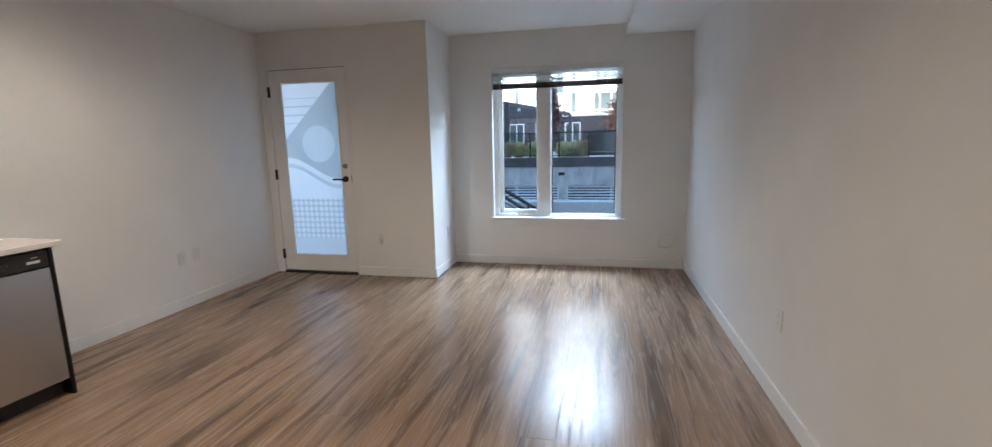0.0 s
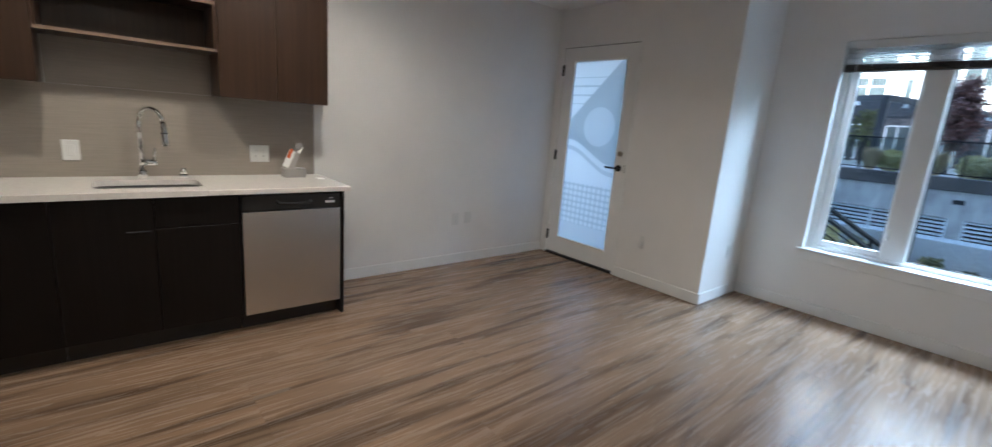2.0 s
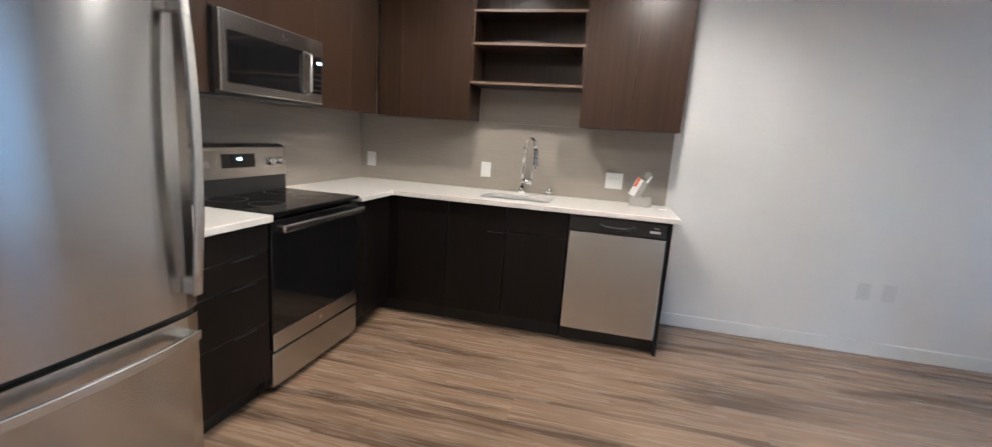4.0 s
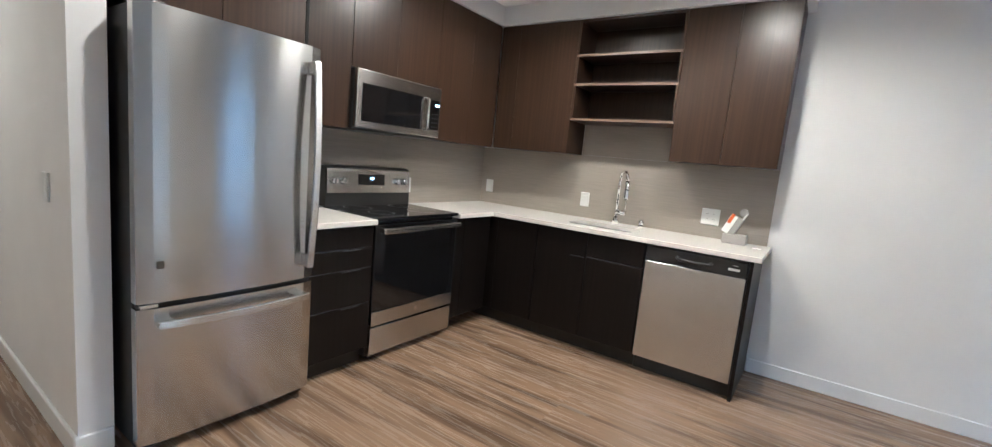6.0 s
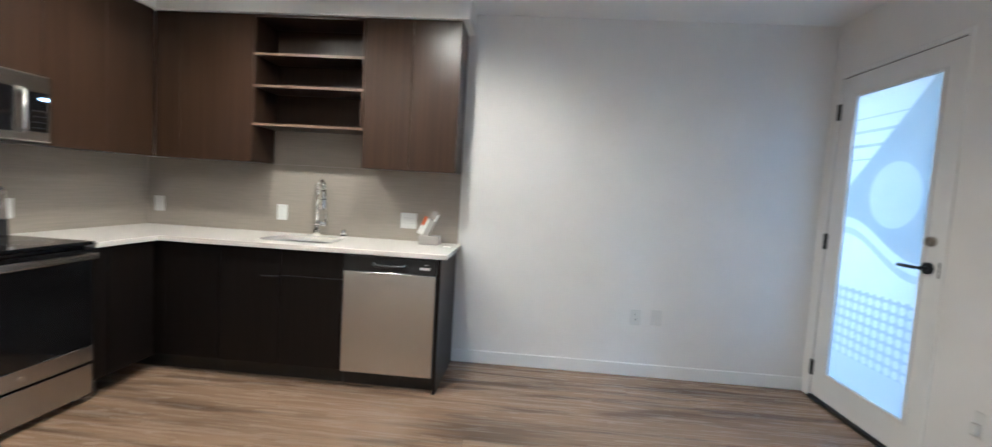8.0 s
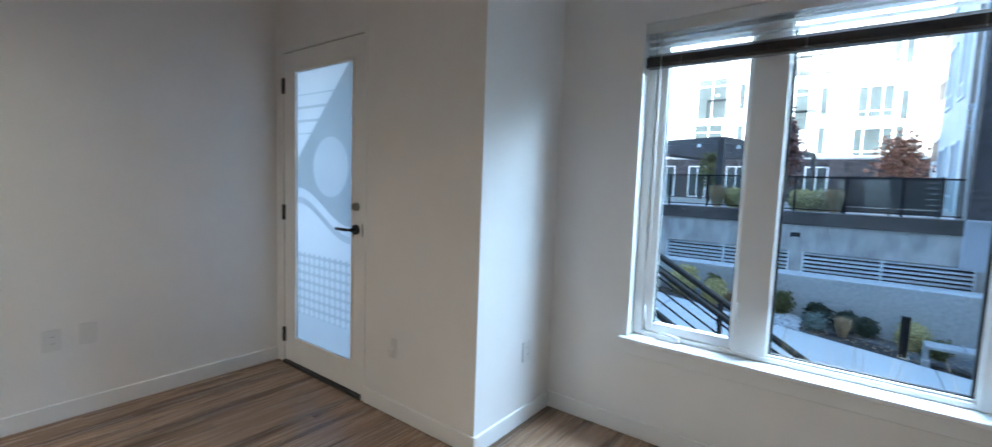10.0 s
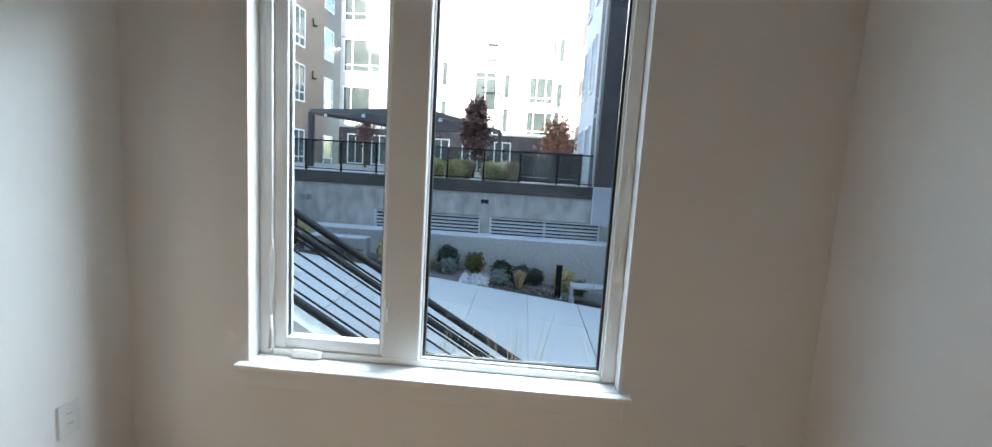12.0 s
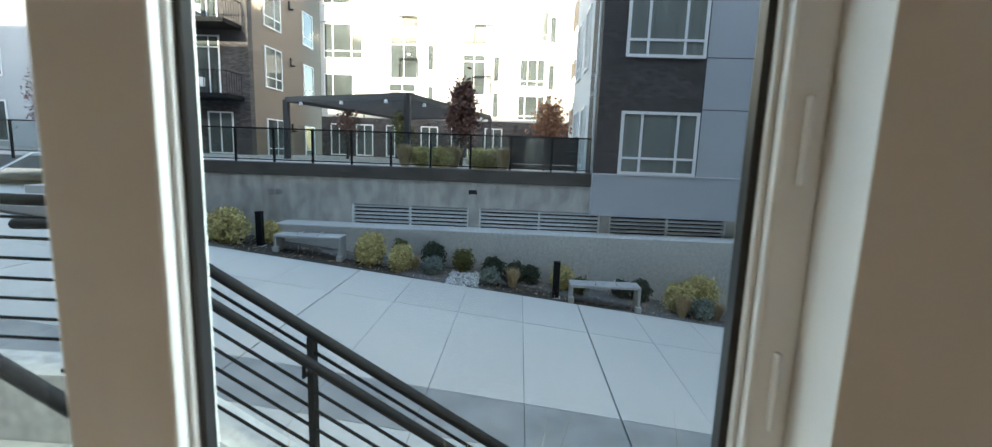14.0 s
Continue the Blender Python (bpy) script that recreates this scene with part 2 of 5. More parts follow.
def frosted_door_glass():
    """Frosted glass with a pattern etched into it: a slanted field, a disc, a wave, lines above and a grid of dots below."""
    m = bpy.data.materials.new("patterned_frosted_glass")
    m.use_nodes = True
    N, L = m.node_tree.nodes, m.node_tree.links
    tc, sep = N.new("ShaderNodeTexCoord"), N.new("ShaderNodeSeparateXYZ")
    L.new(tc.outputs["Object"], sep.inputs[0])
    X, Z = sep.outputs[0], sep.outputs[2]

    def op(kind, a, c=0.0, d=0.0):
        n = N.new("ShaderNodeMath")
        n.operation = kind
        for i, v in enumerate((a, c, d)):
            if isinstance(v, (int, float)):
                n.inputs[i].default_value = v
            else:
                L.new(v, n.inputs[i])
        return n.outputs[0]

    slant = op("SUBTRACT", op("MULTIPLY_ADD", op("SUBTRACT", X, 0.25), 1.0, 1.50), Z)
    below_slant = op("GREATER_THAN", slant, 0.0)
    wave_z = op("MULTIPLY_ADD", op("SINE", op("MULTIPLY_ADD", X, 5.2, 0.25)), 0.115, 1.15)
    above_wave = op("GREATER_THAN", Z, op("ADD", wave_z, 0.03))
    on_wave = op("LESS_THAN", op("ABSOLUTE", op("SUBTRACT", Z, op("SUBTRACT", wave_z, 0.055))), 0.022)
    dx, dz = op("SUBTRACT", X, 0.635), op("SUBTRACT", Z, 1.44)
    r = op("SQRT", op("ADD", op("MULTIPLY", dx, dx), op("MULTIPLY", dz, dz)))
    out_disc = op("GREATER_THAN", r, 0.195)
    field = op("MULTIPLY", op("MULTIPLY", below_slant, above_wave), op("MULTIPLY_ADD", out_disc, 0.55, 0.45))
    lines = op("MULTIPLY", op("LESS_THAN", op("PINGPONG", op("SUBTRACT", Z, 1.66), 0.045), 0.009),
               op("MULTIPLY", op("LESS_THAN", slant, 0.0), op("MULTIPLY", op("GREATER_THAN", Z, 1.66), op("LESS_THAN", Z, 1.93))))
    cell = 0.061
    fx = op("SUBTRACT", op("FRACT", op("DIVIDE", op("SUBTRACT", X, 0.27), cell)), 0.5)
    fz = op("SUBTRACT", op("FRACT", op("DIVIDE", op("SUBTRACT", Z, 0.335), cell)), 0.5)
    fr = op("ADD", op("MULTIPLY", fx, fx), op("MULTIPLY", fz, fz))
    grid = op("MULTIPLY", op("GREATER_THAN", fr, 0.155), op("MULTIPLY", op("GREATER_THAN", Z, 0.40), op("LESS_THAN", Z, 0.845)))
    low = op("MULTIPLY", op("LESS_THAN", Z, 0.40), 0.45)
    dark = op("MINIMUM", op("ADD", op("ADD", op("MULTIPLY", field, 1.0), op("MULTIPLY", on_wave, 0.75)), op("ADD", op("MULTIPLY", lines, 0.8), op("ADD", op("MULTIPLY", grid, 0.9), low))), 1.0)
    mix = N.new("ShaderNodeMix")
    mix.data_type = "RGBA"
    mix.inputs[6].default_value, mix.inputs[7].default_value = (0.72, 0.74, 0.75, 1), (0.52, 0.555, 0.57, 1)
    L.new(dark, mix.inputs[0])
    N.remove(N["Principled BSDF"])
    tr, gl, x1 = N.new("ShaderNodeBsdfTranslucent"), N.new("ShaderNodeBsdfGlossy"), N.new("ShaderNodeMixShader")
    gl.inputs["Roughness"].default_value = 0.25
    L.new(mix.outputs[2], tr.inputs[0])
    x1.inputs[0].default_value = 0.05
    L.new(tr.outputs[0], x1.inputs[1])
    L.new(gl.outputs[0], x1.inputs[2])
    L.new(x1.outputs[0], N["Material Output"].inputs[0])
    return m


PAINT = mat("wall_paint", (0.79, 0.78, 0.765), 0.6, var=0.03, scale=(3, 3, 3), bump=0.15, bscale=260)
CEIL = mat("ceiling_paint", (0.80, 0.80, 0.79), 0.75, var=0.03, scale=(2, 2, 2), bump=0.25, bscale=160)
TRIM = mat("white_trim", (0.80, 0.80, 0.79), 0.38, var=0.03, scale=(5, 5, 5))
VINYL = mat("white_vinyl", (0.80, 0.80, 0.79), 0.32, var=0.03, scale=(5, 5, 5))
PLASTIC = mat("white_plastic", (0.70, 0.70, 0.685), 0.3, var=0.02)
PLANK = plank_material()
WALNUT = mat("walnut_laminate", (0.040, 0.0215, 0.0128), 0.31, spec=0.4, var=0.30, scale=(70, 70, 1.2), bump=0.06, bscale=120, detail=6)
ESPRESSO = mat("espresso_laminate", (0.008, 0.0062, 0.0055), 0.4, spec=0.22, var=0.3, scale=(55, 55, 1.6), bump=0.05, bscale=120, detail=6)
EDGE = mat("shelf_edge_band", (0.17, 0.115, 0.08), 0.4, var=0.3, scale=(3, 3, 60))
QUARTZ = mat("white_quartz", (0.78, 0.75, 0.70), 0.18, var=0.06, scale=(60, 60, 60), spec=0.5)
SPLASH = mat("linen_grey_tile", (0.30, 0.265, 0.225), 0.42, var=0.09, scale=(5, 5, 130), bump=0.1, bscale=90)
STEEL = mat("brushed_steel", (0.60, 0.585, 0.56), 0.27, 1.0, var=0.10, scale=(2.5, 2.5, 320), bump=0.02, bscale=300)
STEEL_V = mat("brushed_steel_upright", (0.55, 0.545, 0.53), 0.19, 1.0, var=0.03, scale=(2.0, 2.0, 260), bump=0.02, bscale=300)
DARKSTEEL = mat("dark_steel", (0.19, 0.18, 0.17), 0.3, 1.0, var=0.1, scale=(2, 2, 200))
CHROME = mat("chrome", (0.80, 0.80, 0.80), 0.08, 1.0, var=0.02)
BLACKGLASS = mat("black_glass", (0.008, 0.008, 0.009), 0.06, var=0.1, spec=0.6)
BLACK = mat("black_plastic", (0.018, 0.018, 0.018), 0.35, var=0.15)
BLACKMETAL = mat("matt_black_metal", (0.02, 0.02, 0.022), 0.38, 0.3, var=0.1)
GREYSIDE = mat("dark_appliance_side", (0.035, 0.034, 0.034), 0.5, var=0.1)
BRONZE = mat("satin_nickel", (0.42, 0.38, 0.33), 0.3, 1.0, var=0.05)
CARD = mat("grey_card", (0.36, 0.34, 0.32), 0.7, var=0.06)
PAPER = mat("white_paper", (0.80, 0.79, 0.77), 0.7, var=0.03)
ORANGE = mat("orange_print", (0.62, 0.13, 0.03), 0.6, var=0.05)
# blind's lower stack: its backlit shade is put into a dark colour
SHADESLAT = mat("backlit_blind_shade", (0.07, 0.06, 0.055), 0.4, var=0.1)
SLAT = mat("blind_slat", (0.70, 0.70, 0.69), 0.4, var=0.04)
CORD = mat("white_cord", (0.78, 0.77, 0.74), 0.7, var=0.05)
CLEAR = glass("clear_glass")
CLEAR_FAR = glass("railing_glass", (0.80, 0.84, 0.84), 0.6)
DOORGLASS = frosted_door_glass()
LED = glow("display_digits", (0.45, 0.75, 1.0), 0.9)
LENS = glow("lamp_lens", (1.0, 0.80, 0.55), 12.0)
# outside
CONC = mat("concrete_paving", (0.56, 0.53, 0.485), 0.8, var=0.11, scale=(14, 14, 14), detail=9, bump=0.3, bscale=120, island=0.05)
CONCD = mat("concrete_band", (0.30, 0.295, 0.285), 0.85, var=0.2, scale=(2.5, 2.5, 2.5), bump=0.3, bscale=100)
JOINT = mat("joint_sand", (0.13, 0.125, 0.12), 0.9, var=0.2)
CWALL = mat("cast_concrete", (0.46, 0.44, 0.41), 0.85, var=0.32, scale=(4.5, 4.5, 2.2), bump=0.5, bscale=40, detail=10)
CWALL2 = mat("planter_concrete", (0.50, 0.49, 0.465), 0.85, var=0.25, scale=(16, 16, 14), bump=0.5, bscale=40, detail=10)
CAPM = mat("weathered_cap", (0.075, 0.066, 0.06), 0.7, var=0.4, scale=(1.5, 1.5, 4))
SOIL = mat("dark_mulch", (0.045, 0.036, 0.030), 0.95, var=0.5, scale=(30, 30, 30), bump=0.9, bscale=60)
BENCHM = mat("weathered_bench_metal", (0.40, 0.395, 0.38), 0.6, var=0.2, scale=(4, 4, 4), bump=0.2, bscale=60)
PERGM = mat("dark_grey_steel", (0.045, 0.043, 0.045), 0.5, var=0.15)
PEBBLE = mat("pale_pebbles", (0.60, 0.59, 0.57), 0.8, var=0.2, island=0.3)
RAILM = mat("painted_steel_rail", (0.007, 0.0075, 0.009), 0.7, 0.0, spec=0.15, var=0.15)
LOUV = mat("pale_louvre", (0.78, 0.79, 0.80), 0.45, var=0.06)
DARKVOID = mat("dark_duct", (0.015, 0.015, 0.017), 0.8, var=0.2)
def brick_material():
    """Charcoal brick in running bond, with paler flecks and recessed joints."""
    m = mat("charcoal_brick", (0.060, 0.054, 0.056), 0.75, var=0.5, scale=(9, 9, 28))
    N, L = m.node_tree.nodes, m.node_tree.links
    b = N["Principled BSDF"]
    tc, sep, cmb, add = N.new("ShaderNodeTexCoord"), N.new("ShaderNodeSeparateXYZ"), N.new("ShaderNodeCombineXYZ"), N.new("ShaderNodeMath")
    L.new(tc.outputs["Object"], sep.inputs[0])
    L.new(sep.outputs[0], add.inputs[0])
    L.new(sep.outputs[1], add.inputs[1])
    L.new(add.outputs[0], cmb.inputs[0])
    L.new(sep.outputs[2], cmb.inputs[1])
    br = N.new("ShaderNodeTexBrick")
    br.inputs["Scale"].default_value = 1.0
    br.inputs["Brick Width"].default_value, br.inputs["Row Height"].default_value = 0.20, 0.067
    br.inputs["Mortar Size"].default_value, br.inputs["Mortar Smooth"].default_value = 0.006, 0.2
    br.inputs["Color1"].default_value, br.inputs["Color2"].default_value, br.inputs["Mortar"].default_value = (0.55, 0.55, 0.55, 1), (1.7, 1.65, 1.65, 1), (0.7, 0.7, 0.7, 1)
    L.new(cmb.outputs[0], br.inputs["Vector"])
    mu = N.new("ShaderNodeMix")
    mu.data_type, mu.blend_type = "RGBA", "MULTIPLY"
    mu.inputs[0].default_value = 1.0
    old = b.inputs["Base Color"].links[0].from_socket
    L.new(old, mu.inputs[6])
    L.new(br.outputs["Color"], mu.inputs[7])
    L.new(mu.outputs[2], b.inputs["Base Color"])
    bp = N.new("ShaderNodeBump")
    bp.inputs["Strength"].default_value, bp.inputs["Distance"].default_value = 0.6, 0.01
    bp.invert = True
    L.new(br.outputs["Fac"], bp.inputs["Height"])
    L.new(bp.outputs[0], b.inputs["Normal"])
    return m


BRICKD = brick_material()
BROWN = mat("brown_cladding", (0.20, 0.15, 0.12), 0.7, var=0.12, scale=(1, 1, 9))
WHITEC = mat("white_cladding", (0.50, 0.495, 0.48), 0.65, var=0.05, scale=(1, 1, 6))
GREYC = mat("light_grey_panel", (0.40, 0.42, 0.45), 0.55, var=0.06, scale=(1, 1, 2))
PALEC = mat("pale_panel", (0.60, 0.61, 0.62), 0.6, var=0.06, scale=(1, 1, 2))
WINF = mat("window_frame_white", (0.78, 0.78, 0.77), 0.4, var=0.03)
WINGLASS = mat("far_window_glass", (0.085, 0.10, 0.10), 0.08, var=0.45, scale=(0.7, 0.7, 0.7), spec=0.7)
BLINDGLASS = mat("window_with_blinds", (0.19, 0.21, 0.195), 0.1, var=0.3, scale=(9, 9, 0.5), spec=0.6)
FENCEW = mat("weathered_fence", (0.07, 0.062, 0.06), 0.8, var=0.25, scale=(3, 3, 40), island=0.15)
BARK = mat("bark", (0.075, 0.055, 0.042), 0.9, var=0.4, scale=(20, 20, 4), bump=0.6, bscale=40)
LEAF_RED = mat("red_brown_leaf", (0.15, 0.065, 0.050), 0.6, var=0.3, island=0.45)
LEAF_ORANGE = mat("orange_leaf", (0.30, 0.12, 0.06), 0.6, var=0.3, island=0.4)
LEAF_GREEN = mat("dark_green_leaf", (0.030, 0.052, 0.028), 0.6, var=0.3, island=0.4)
LEAF_YELLOW = mat("yellow_green_leaf", (0.56, 0.47, 0.20), 0.6, var=0.25, island=0.35)
LEAF_BLUE = mat("grey_blue_leaf", (0.20, 0.25, 0.22), 0.6, var=0.3, island=0.35)
LEAF_OLIVE = mat("olive_leaf", (0.12, 0.12, 0.03), 0.6, var=0.3, island=0.35)
LEAF_TAN = mat("dry_tan_grass", (0.50, 0.36, 0.21), 0.7, var=0.25, island=0.35)

# ---- the room ----
X0, X1 = 0.0, 4.535          # west and east walls
YK, YD, YW = -0.10, 5.0, 5.72   # kitchen wall, door wall, window wall
XC = 1.925                  # side of the window bay
XH, YH = 3.19, 0.41         # hall wall and its end
ZC = 2.61                   # ceiling
WX0, WX1, WZ0, WZ1 = 2.412, 3.848, 0.545, 2.235   # window opening
DX0, DX1, DZ1 = 0.07, 1.045, 2.255               # door opening

floor = thing("floor", "wood-look vinyl plank floor in mixed browns with satin sheen", "floor", kind="structure")
part("underlay", B(X0 - 0.1, X1 + 0.1, -3.3, YW + 0.05, -0.12, -0.008), JOINT, floor)

solid("wall_west", B(-0.15, X0, -0.3, YD + 0.2, -0.12, 2.75), PAINT, "white painted wall behind kitchen and beside door", "wall")
solid("wall_east", B(X1, X1 + 0.15, -3.4, YW + 0.25, -0.12, 2.75), PAINT, "long plain white painted wall", "wall")
bm = B(0.0, DX0, YD, YD + 0.2, 0, 2.75)
box(bm, DX1, XC - 0.15, YD, YD + 0.2, 0, 2.75)
box(bm, DX0, DX1, YD, YD + 0.2, DZ1, 2.75)
solid("wall_door", bm, PAINT, "white painted wall around the glazed entry door", "wall")
solid("wall_bay_side", B(XC - 0.15, XC, YD, YW + 0.25, 0, 2.75), PAINT, "white painted return wall beside the window bay", "wall")
bm = B(XC, WX0, YW, YW + 0.25, -0.12, 2.75)
box(bm, WX1, X1, YW, YW + 0.25, -0.12, 2.75)
box(bm, WX0, WX1, YW, YW + 0.25, -0.12, WZ0)
box(bm, WX0, WX1, YW, YW + 0.25, WZ1, 2.75)
solid("wall_window", bm, PAINT, "white painted wall with a deep window opening", "wall")
solid("wall_kitchen", B(-0.15, 3.075, YK - 0.15, YK, -0.12, 2.75), PAINT, "white painted wall behind range and refrigerator", "wall")
bm = B(3.075, XH, -1.46, YH, 0, 2.75)
box(bm, 3.075, XH, -3.4, -2.36, 0, 2.75)
box(bm, 3.075, XH, -2.36, -1.46, 2.1, 2.75)
solid("wall_hall", bm, PAINT, "white painted hall wall ending beside the refrigerator", "wall")
solid("wall_hall_end", B(2.9, X1, -3.4, -3.25, 0, 2.75), PAINT, "plain white wall closing the hall", "wall")
solid("ceiling", B(-0.15, X1 + 0.15, -3.4, YW + 0.25, ZC, ZC + 0.13), CEIL, "flat white painted ceiling", "ceiling")
solid("ceiling_beam", B(3.865, X1, -3.25, YW, 2.495, ZC - 0.002), CEIL, "white boxed beam along the top of the wall", "beam")
bm = B(0, 0.335, YK, 2.45, 2.455, ZC - 0.002)
box(bm, 0.335, 3.07, YK, 0.235, 2.455, ZC - 0.002)
solid("soffit", bm, CEIL, "white boxed soffit above the wall cabinets", "soffit")


def baseboard(x0, x1, y0, y1):
    bm = B(x0, x1, y0, y1, 0.0, 0.098, 0.004, 1)
    return solid("baseboard", bm, TRIM, "white painted flat baseboard along the wall", "baseboard")


T = 0.014
baseboard(X0, T, 2.40, YD)
baseboard(DX1 + 0.004, XC + T, YD - T, YD)
baseboard(XC, XC + T, YD, YW)
baseboard(XC + T, X1 - T, YW - T, YW)
baseboard(X1 - T, X1, -3.25, YW)
baseboard(XH, XH + T, -1.38, YH)
baseboard(3.08, XH + T, YH, YH + T)
# hall door with its casing
hd = thing("door_2", "closed white hall door in a white casing", "door", (3.13, -1.9, 0), kind="structure")
part("door_panel", B(3.10, 3.14, -2.33, -1.49, 0.01, 2.07, 0.003, 1), TRIM, hd)
part("casing", B(XH, XH + 0.02, -1.46, -1.38, 0, 2.18, 0.003, 1), TRIM, hd)
part("casing", B(XH, XH + 0.02, -2.44, -2.36, 0, 2.18, 0.003, 1), TRIM, hd)
part("casing", B(XH, XH + 0.02, -2.36, -1.46, 2.1, 2.18, 0.003, 1), TRIM, hd)
part("door_handle", R((3.14, -1.56, 1.0), (3.20, -1.56, 1.0), 0.022), BLACKMETAL, hd)

# ---- entry door ----
d = thing("door_1", "white entry door with patterned frosted glass, closed", "door", (0.55, YD, 0), kind="structure")
F0, F1 = YD - 0.006, YD + 0.12
part("jamb", B(DX0, DX0 + 0.03, F0, F1, 0.0, DZ1, 0.003, 1), TRIM, d)
part("jamb", B(DX1 - 0.03, DX1, F0, F1, 0.0, DZ1, 0.003, 1), TRIM, d)
part("head", B(DX0 + 0.03, DX1 - 0.03, F0, F1, DZ1 - 0.028, DZ1, 0.003, 1), TRIM, d)
part("threshold", B(DX0 + 0.03, DX1 - 0.03, F0 - 0.01, F1, 0.0, 0.022, 0.004, 1), BLACKMETAL, d, "dark metal threshold")
SX0, SX1, SZ0, SZ1 = DX0 + 0.034, DX1 - 0.037, 0.028, DZ1 - 0.034
GX0, GX1, GZ0, GZ1 = 0.245, 0.90, 0.212, 2.085
part("weatherstrip", B(SX1, DX1 - 0.03, YD + 0.008, YD + 0.04, SZ0, SZ1), BLACK, d, "dark seal in the gap")
part("weatherstrip", B(SX0, SX1, YD + 0.008, YD + 0.04, SZ1, DZ1 - 0.028), BLACK, d, "dark seal in the gap")
slab = B(SX0, GX0, YD + 0.005, YD + 0.05, SZ0, SZ1)
box(slab, GX1, SX1, YD + 0.005, YD + 0.05, SZ0, SZ1)
box(slab, GX0, GX1, YD + 0.005, YD + 0.05, SZ0, GZ0)
box(slab, GX0, GX1, YD + 0.005, YD + 0.05, GZ1, SZ1)
leaf = part("door_leaf", slab, TRIM, d)
for a in ((GX0 - 0.014, GX0 + 0.008, GZ0 - 0.014, GZ1 + 0.014), (GX1 - 0.008, GX1 + 0.014, GZ0 - 0.014, GZ1 + 0.014),
          (GX0 + 0.008, GX1 - 0.008, GZ0 - 0.014, GZ0 + 0.008), (GX0 + 0.008, GX1 - 0.008, GZ1 - 0.008, GZ1 + 0.014)):
    part("glazing_bead", B(a[0], a[1], YD - 0.002, YD + 0.012, a[2], a[3], 0.003, 1), TRIM, d)
part("pane", B(GX0, GX1, YD + 0.022, YD + 0.028, GZ0, GZ1), DOORGLASS, d, "frosted glass with etched disc, wave, lines and dots")
for z in (0.215, 1.113, 2.0):
    h = part("hinge", B(DX0 + 0.018, DX0 + 0.046, YD - 0.012, YD + 0.004, z - 0.055, z + 0.055, 0.003, 1), BLACKMETAL, d, "black butt hinge")
hz = 1.06
part("rose", R((0.945, YD + 0.006, hz), (0.945, YD - 0.012, hz), 0.031, n=24), BLACKMETAL, d, "round black rose")
part("lever", tube([(0.945, YD - 0.005, hz), (0.945, YD - 0.05, hz), (0.935, YD - 0.058, hz), (0.90, YD - 0.06, hz), (0.825, YD - 0.058, hz)], 0.010), BLACKMETAL, d, "black lever handle")
part("deadbolt", R((0.945, YD + 0.006, 1.20), (0.945, YD - 0.016, 1.20), 0.027, 0.024, n=24), BRONZE, d, "satin nickel deadbolt rose")
part("thumb_turn", B(0.941, 0.949, YD - 0.034, YD - 0.014, 1.183, 1.217, 0.002, 1), BRONZE, d)
part("strike_plate", B(DX1 - 0.03, DX1 - 0.024, YD - 0.009, YD + 0.01, 1.02, 1.10, 0.001, 1), BLACKMETAL, d)

# ---- window ----
w = thing("window_1", "white vinyl window with a casement and a fixed light", "window", ((WX0 + WX1) / 2, YW, WZ0), kind="structure")
FY0, FY1 = YW + 0.075, YW + 0.15
GY = YW + 0.105
MX0, MX1 = 2.92, 3.072
fb = 0.052
def vinyl(name, x0, x1, z0, z1, y0=FY0, y1=FY1, b=0.006):
    return part(name, B(x0, x1, y0, y1, z0, z1, b, 2), VINYL, w)
vinyl("window_frame", WX0, WX0 + fb, WZ0 + 0.012, WZ1)
vinyl("window_frame", WX1 - fb, WX1, WZ0 + 0.012, WZ1)
vinyl("window_frame", WX0 + fb, WX1 - fb, WZ1 - fb, WZ1)
vinyl("window_frame", WX0 + fb, WX1 - fb, WZ0 + 0.012, WZ0 + 0.039)
vinyl("mullion", MX0, MX1, WZ0 + 0.039, WZ1 - fb, FY0 - 0.008, FY1)
s0, s1, sz0, sz1 = WX0 + fb, MX0, WZ0 + 0.039, WZ1 - fb
for a in ((s0, s0 + 0.056, sz0, sz1), (s1 - 0.015, s1, sz0, sz1), (s0 + 0.056, s1 - 0.015, sz0, sz0 + 0.05), (s0 + 0.056, s1 - 0.015, sz1 - 0.045, sz1)):
    vinyl("casement_sash", *a, FY0 + 0.012, FY1 - 0.01)
f0, f1 = MX1, WX1 - fb
for a in ((f0, f0 + 0.008, sz0, sz1), (f1 - 0.008, f1, sz0, sz1), (f0 + 0.008, f1 - 0.008, sz0, sz0 + 0.012), (f0 + 0.008, f1 - 0.008, sz1 - 0.02, sz1)):
    vinyl("glazing_stop", *a, FY0 + 0.012, FY1 - 0.02, 0.003)
for a in ((f0 + 0.008, f0 + 0.018, sz0 + 0.012), (f1 - 0.018, f1 - 0.008, sz0 + 0.012), (s0 + 0.056, s0 + 0.060, sz0 + 0.05), (s1 - 0.019, s1 - 0.015, sz0 + 0.05)):
    part("gasket", B(a[0], a[1], FY0 + 0.022, GY + 0.012, a[2], sz1 - 0.045), BLACK, w, "black rubber glazing gasket")
part("gasket", B(f0 + 0.018, f1 - 0.018, FY0 + 0.024, GY + 0.012, sz0 + 0.012, sz0 + 0.018), BLACK, w, "black rubber glazing gasket")
